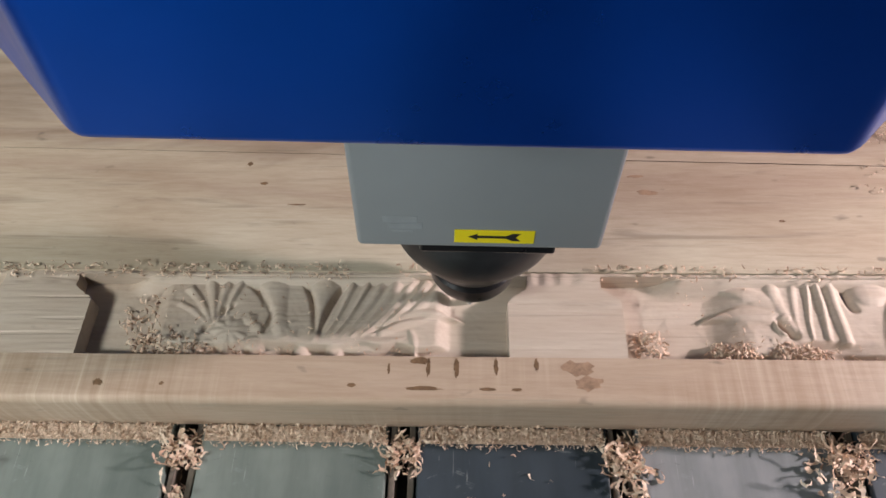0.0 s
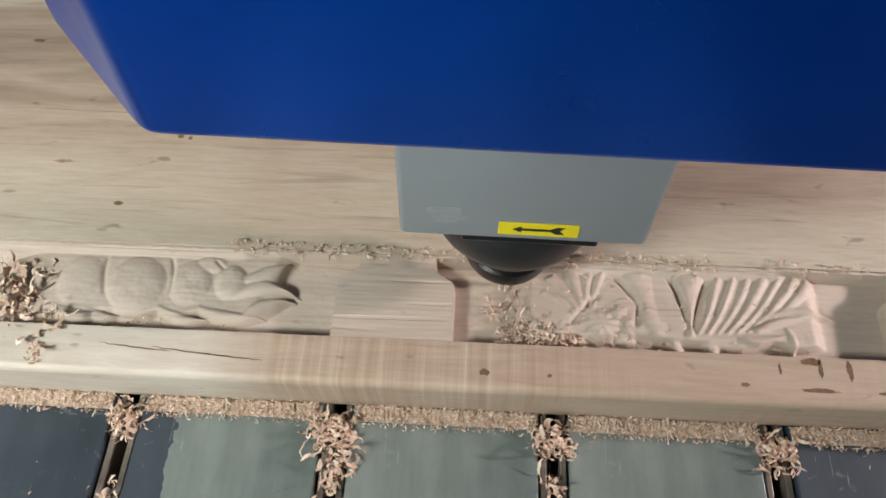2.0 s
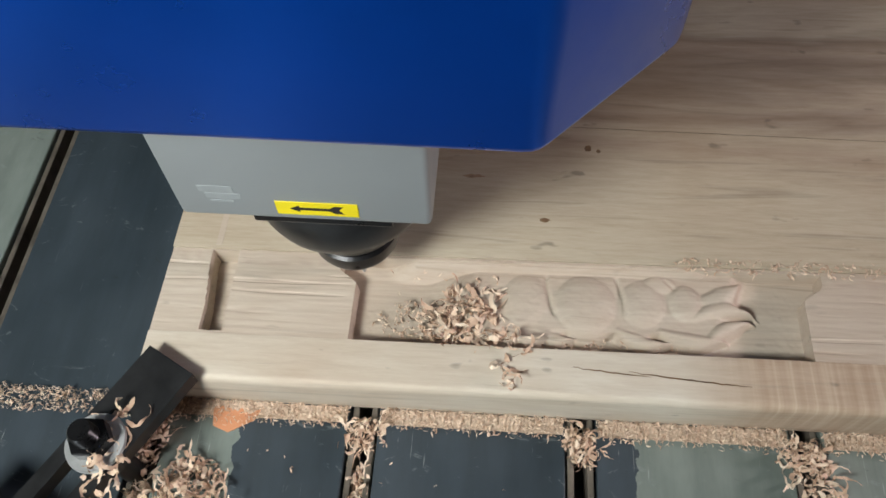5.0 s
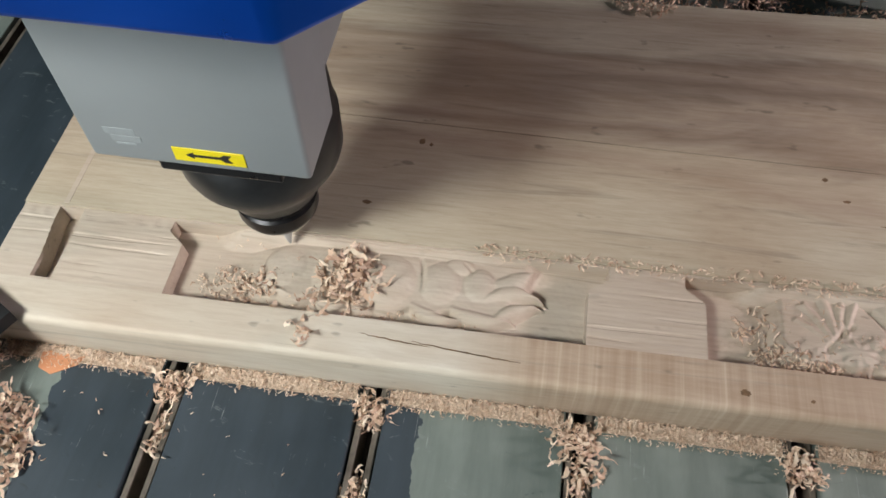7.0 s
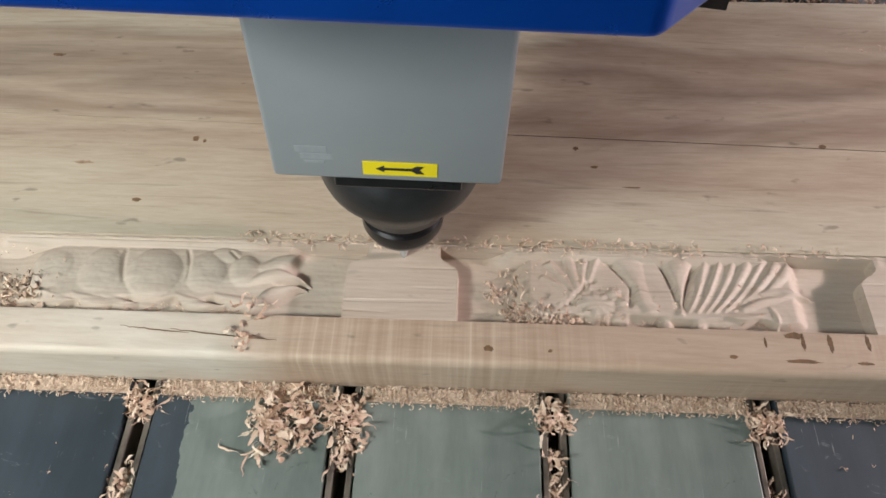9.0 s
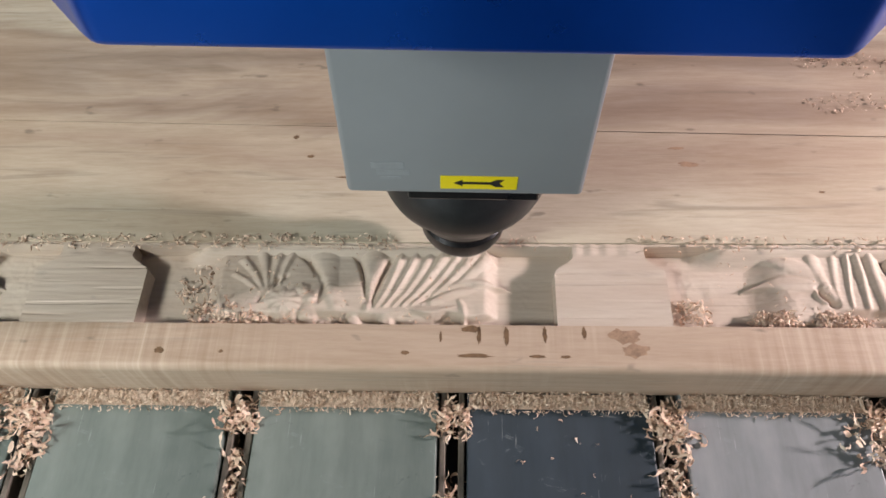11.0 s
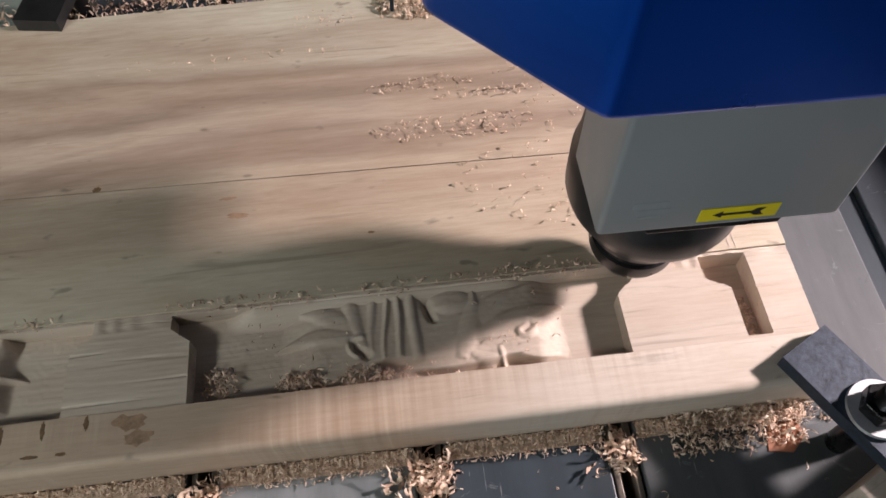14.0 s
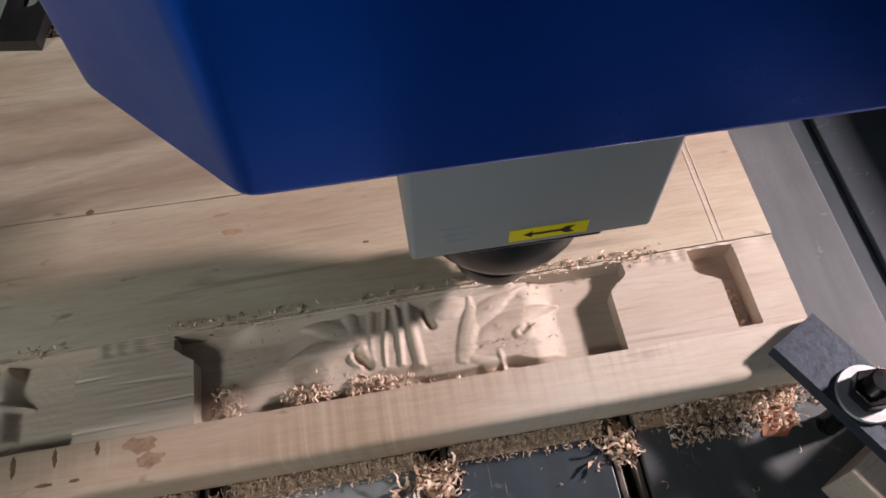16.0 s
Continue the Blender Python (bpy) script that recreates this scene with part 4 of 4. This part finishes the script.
for k, (cx, cy, rx, ry) in enumerate(((0.0880, 0.1945, 0.0085, 0.0042), (0.0925, 0.1868, 0.0070, 0.0040), (0.1270, 0.3080, 0.0050, 0.0010), (0.1320, 0.2970, 0.0055, 0.0022), (-0.3600, 0.2960, 0.0060, 0.0012))):
    stain(cx, cy, rx, ry, 90 + k, "brown stain soaked into the wood", BROWN_STAIN)
for k, (xa, ya, xb, yb) in enumerate(((-0.310, 0.1915, -0.275, 0.1885), (-0.285, 0.1905, -0.245, 0.1870), (-0.262, 0.1885, -0.232, 0.1862))):
    n = 14
    up = [(xa + (xb - xa) * q / n, ya + (yb - ya) * q / n + 0.0007 * noise.noise((q * 0.7, k, 0))) for q in range(n + 1)]
    ring = up + [(x, y - 0.0006 * math.sin(math.pi * (q + 0.5) / (n + 1)) - 0.0001) for q, (x, y) in reversed(list(enumerate(up)))]
    part("crack", prism(ring, TOP - 0.0003, TOP + 0.0001), STAIN, plank)
for x0, x1, y0, y1 in ((0.3685, 0.3696, 0.2466, 0.452), (0.3715, 0.3722, 0.2466, 0.452), (-0.487, -0.484, 0.2480, 0.44)):
    part("scored_line", box(x0, y0, TOP - 0.0004, x1, y1, TOP + 0.0002), WOOD_CUT, plank)
tape = part("orange_patch", prism([(-0.480, 0.166), (-0.472, 0.163), (-0.460, 0.170), (-0.457, 0.177), (-0.482, 0.178)], 0.0002, 0.0006), TAPE)
tagged(tape, "torn scrap of orange tape on the slat", "tape")
# Thin dull orange patch lying on the slat beside the right clamp.
scrap = part("orange_patch", prism([(0.369, 0.158), (0.380, 0.156), (0.388, 0.163), (0.386, 0.171), (0.372, 0.170)], 0.0002, 0.0006), DULL_ORANGE)
tagged(scrap, "small flat dull orange patch beside the clamp", "tape")

# seconds, the head's shift, the cover's own sway and height, and the spindle's own plunge
HEAD_ROWS = [
    (0, 0.0461, -0.0049, -0.0065, -0.0040, -0.0148, -0.003), (0.5, 0.0075, -0.0034, 0.0037, -0.0043, -0.0080, -0.003), (1, -0.0361, -0.0029, 0.0037, -0.0048, -0.0030, -0.003), (1.5, -0.0819, -0.0034, 0.0033, -0.0048, -0.0027, -0.003),
    (2, -0.1155, -0.0031, -0.0052, -0.002, -0.0097, -0.003), (2.5, -0.1698, -0.0032, 0.0073, 0.001, 0.0010, -0.004), (3, -0.2212, -0.0045, -0.0004, 0.003, -0.0095, -0.004), (3.5, -0.2609, -0.0063, 0.0067, 0.0040, -0.0077, -0.003), (4.2, -0.3273, -0.0039, 0.0085, 0.0027, -0.0011, -0.004),
    (5.2, -0.418, -0.004, 0.006, 0.0, -0.0030, -0.003), (5.7, -0.440, -0.005, 0.003, -0.001, -0.0060, -0.003), (6.5, -0.4075, -0.0052, 0.0018, -0.0023, -0.0073, -0.003), (7, -0.3501, -0.0008, 0.0040, -0.0015, -0.0013, -0.002),
    (7.5, -0.3034, -0.0033, 0.0081, -0.001, -0.0020, -0.003), (8, -0.2571, -0.0023, 0.0048, -0.0015, -0.0020, -0.003), (8.5, -0.2226, -0.0016, -0.0045, -0.002, -0.0113, -0.003), (9, -0.1670, -0.0019, 0.0031, -0.0028, -0.0027, -0.003),
    (9.5, -0.1155, -0.0018, -0.0032, -0.002, -0.0085, -0.004), (12, 0.1114, 0.0050, -0.0011, 0.0049, 0.0000, -0.007), (12.5, 0.1622, 0.0032, -0.0043, 0.0040, -0.0029, -0.005), (13, 0.2147, 0.0036, 0.0005, 0.003, -0.0006, -0.005),
    (13.5, 0.2742, 0.0029, -0.0035, 0.002, -0.0025, -0.005), (14, 0.3231, 0.0056, -0.0074, 0.0007, -0.0030, -0.005), (14.5, 0.3631, 0.0084, -0.0102, -0.0046, -0.0009, -0.006), (15, 0.3605, 0.0083, -0.0031, -0.0014, 0.0057, -0.006), (15.5, 0.3165, 0.0095, -0.0075, 0.0052, 0.0011, -0.006), (16, 0.2632, 0.0112, -0.0040, 0.0050, 0.0043, -0.006),
]
# the clump rides beside the cutter, is thrown over the rail and comes to rest on the slats
CLUMP_ROWS = [
    (0, -0.362, 0.222, 0.027, 0), (6.3, -0.353, 0.221, 0.027, 20), (7.0, -0.326, 0.226, 0.029, 60), (7.4, -0.2975, 0.225, 0.031, 100), (7.7, -0.2706, 0.224, 0.034, 130),
    (8.0, -0.2595, 0.2058, 0.045, 160), (8.2, -0.2445, 0.158, 0.018, 190), (8.4, -0.230, 0.153, 0.0006, 200), (8.6, -0.2285, 0.1525, 0.0006, 202), (16, -0.2285, 0.1525, 0.0006, 202),
]
# the strand lies on the rail, is dragged along by the clump and stays on the rail again
STRAND_ROWS = [(0, -0.3376, 0.1925, 0.034, 8), (6.9, -0.3376, 0.1925, 0.034, 8), (7.4, -0.316, 0.205, 0.036, 0), (7.8, -0.268, 0.204, 0.040, -10), (8.1, -0.252, 0.195, 0.0365, 0), (8.4, -0.2485, 0.1925, 0.034, 10), (16, -0.2485, 0.1925, 0.034, 10)]


def motions():
    tilt = pose(0, 0, 0.146) @ pose(0, 0, 0, 0, 1.5, 0) @ pose(0, 0, -0.146)
    lean = pose(0, 0, 0.2663) @ pose(0, 0, 0, 0, 1.8, 0) @ pose(0, 0, -0.2663)
    walk(head, [(t, pose(x, y, z) @ tilt) for t, x, y, z, _, _, _ in HEAD_ROWS])
    walk(cover, [(t, tilt.inverted() @ pose(b, 0, c - z) @ lean) for t, _, _, z, b, c, _ in HEAD_ROWS])
    walk(nose, [(t, pose(AX, AY, p)) for t, _, _, _, _, _, p in HEAD_ROWS])
    walk(strand, [(t, pose(x, y, z, 0, 0, a)) for t, x, y, z, a in STRAND_ROWS])
    walk(clump, [(t, pose(x, y, z, 0, 0, a)) for t, x, y, z, a in CLUMP_ROWS])


motions()
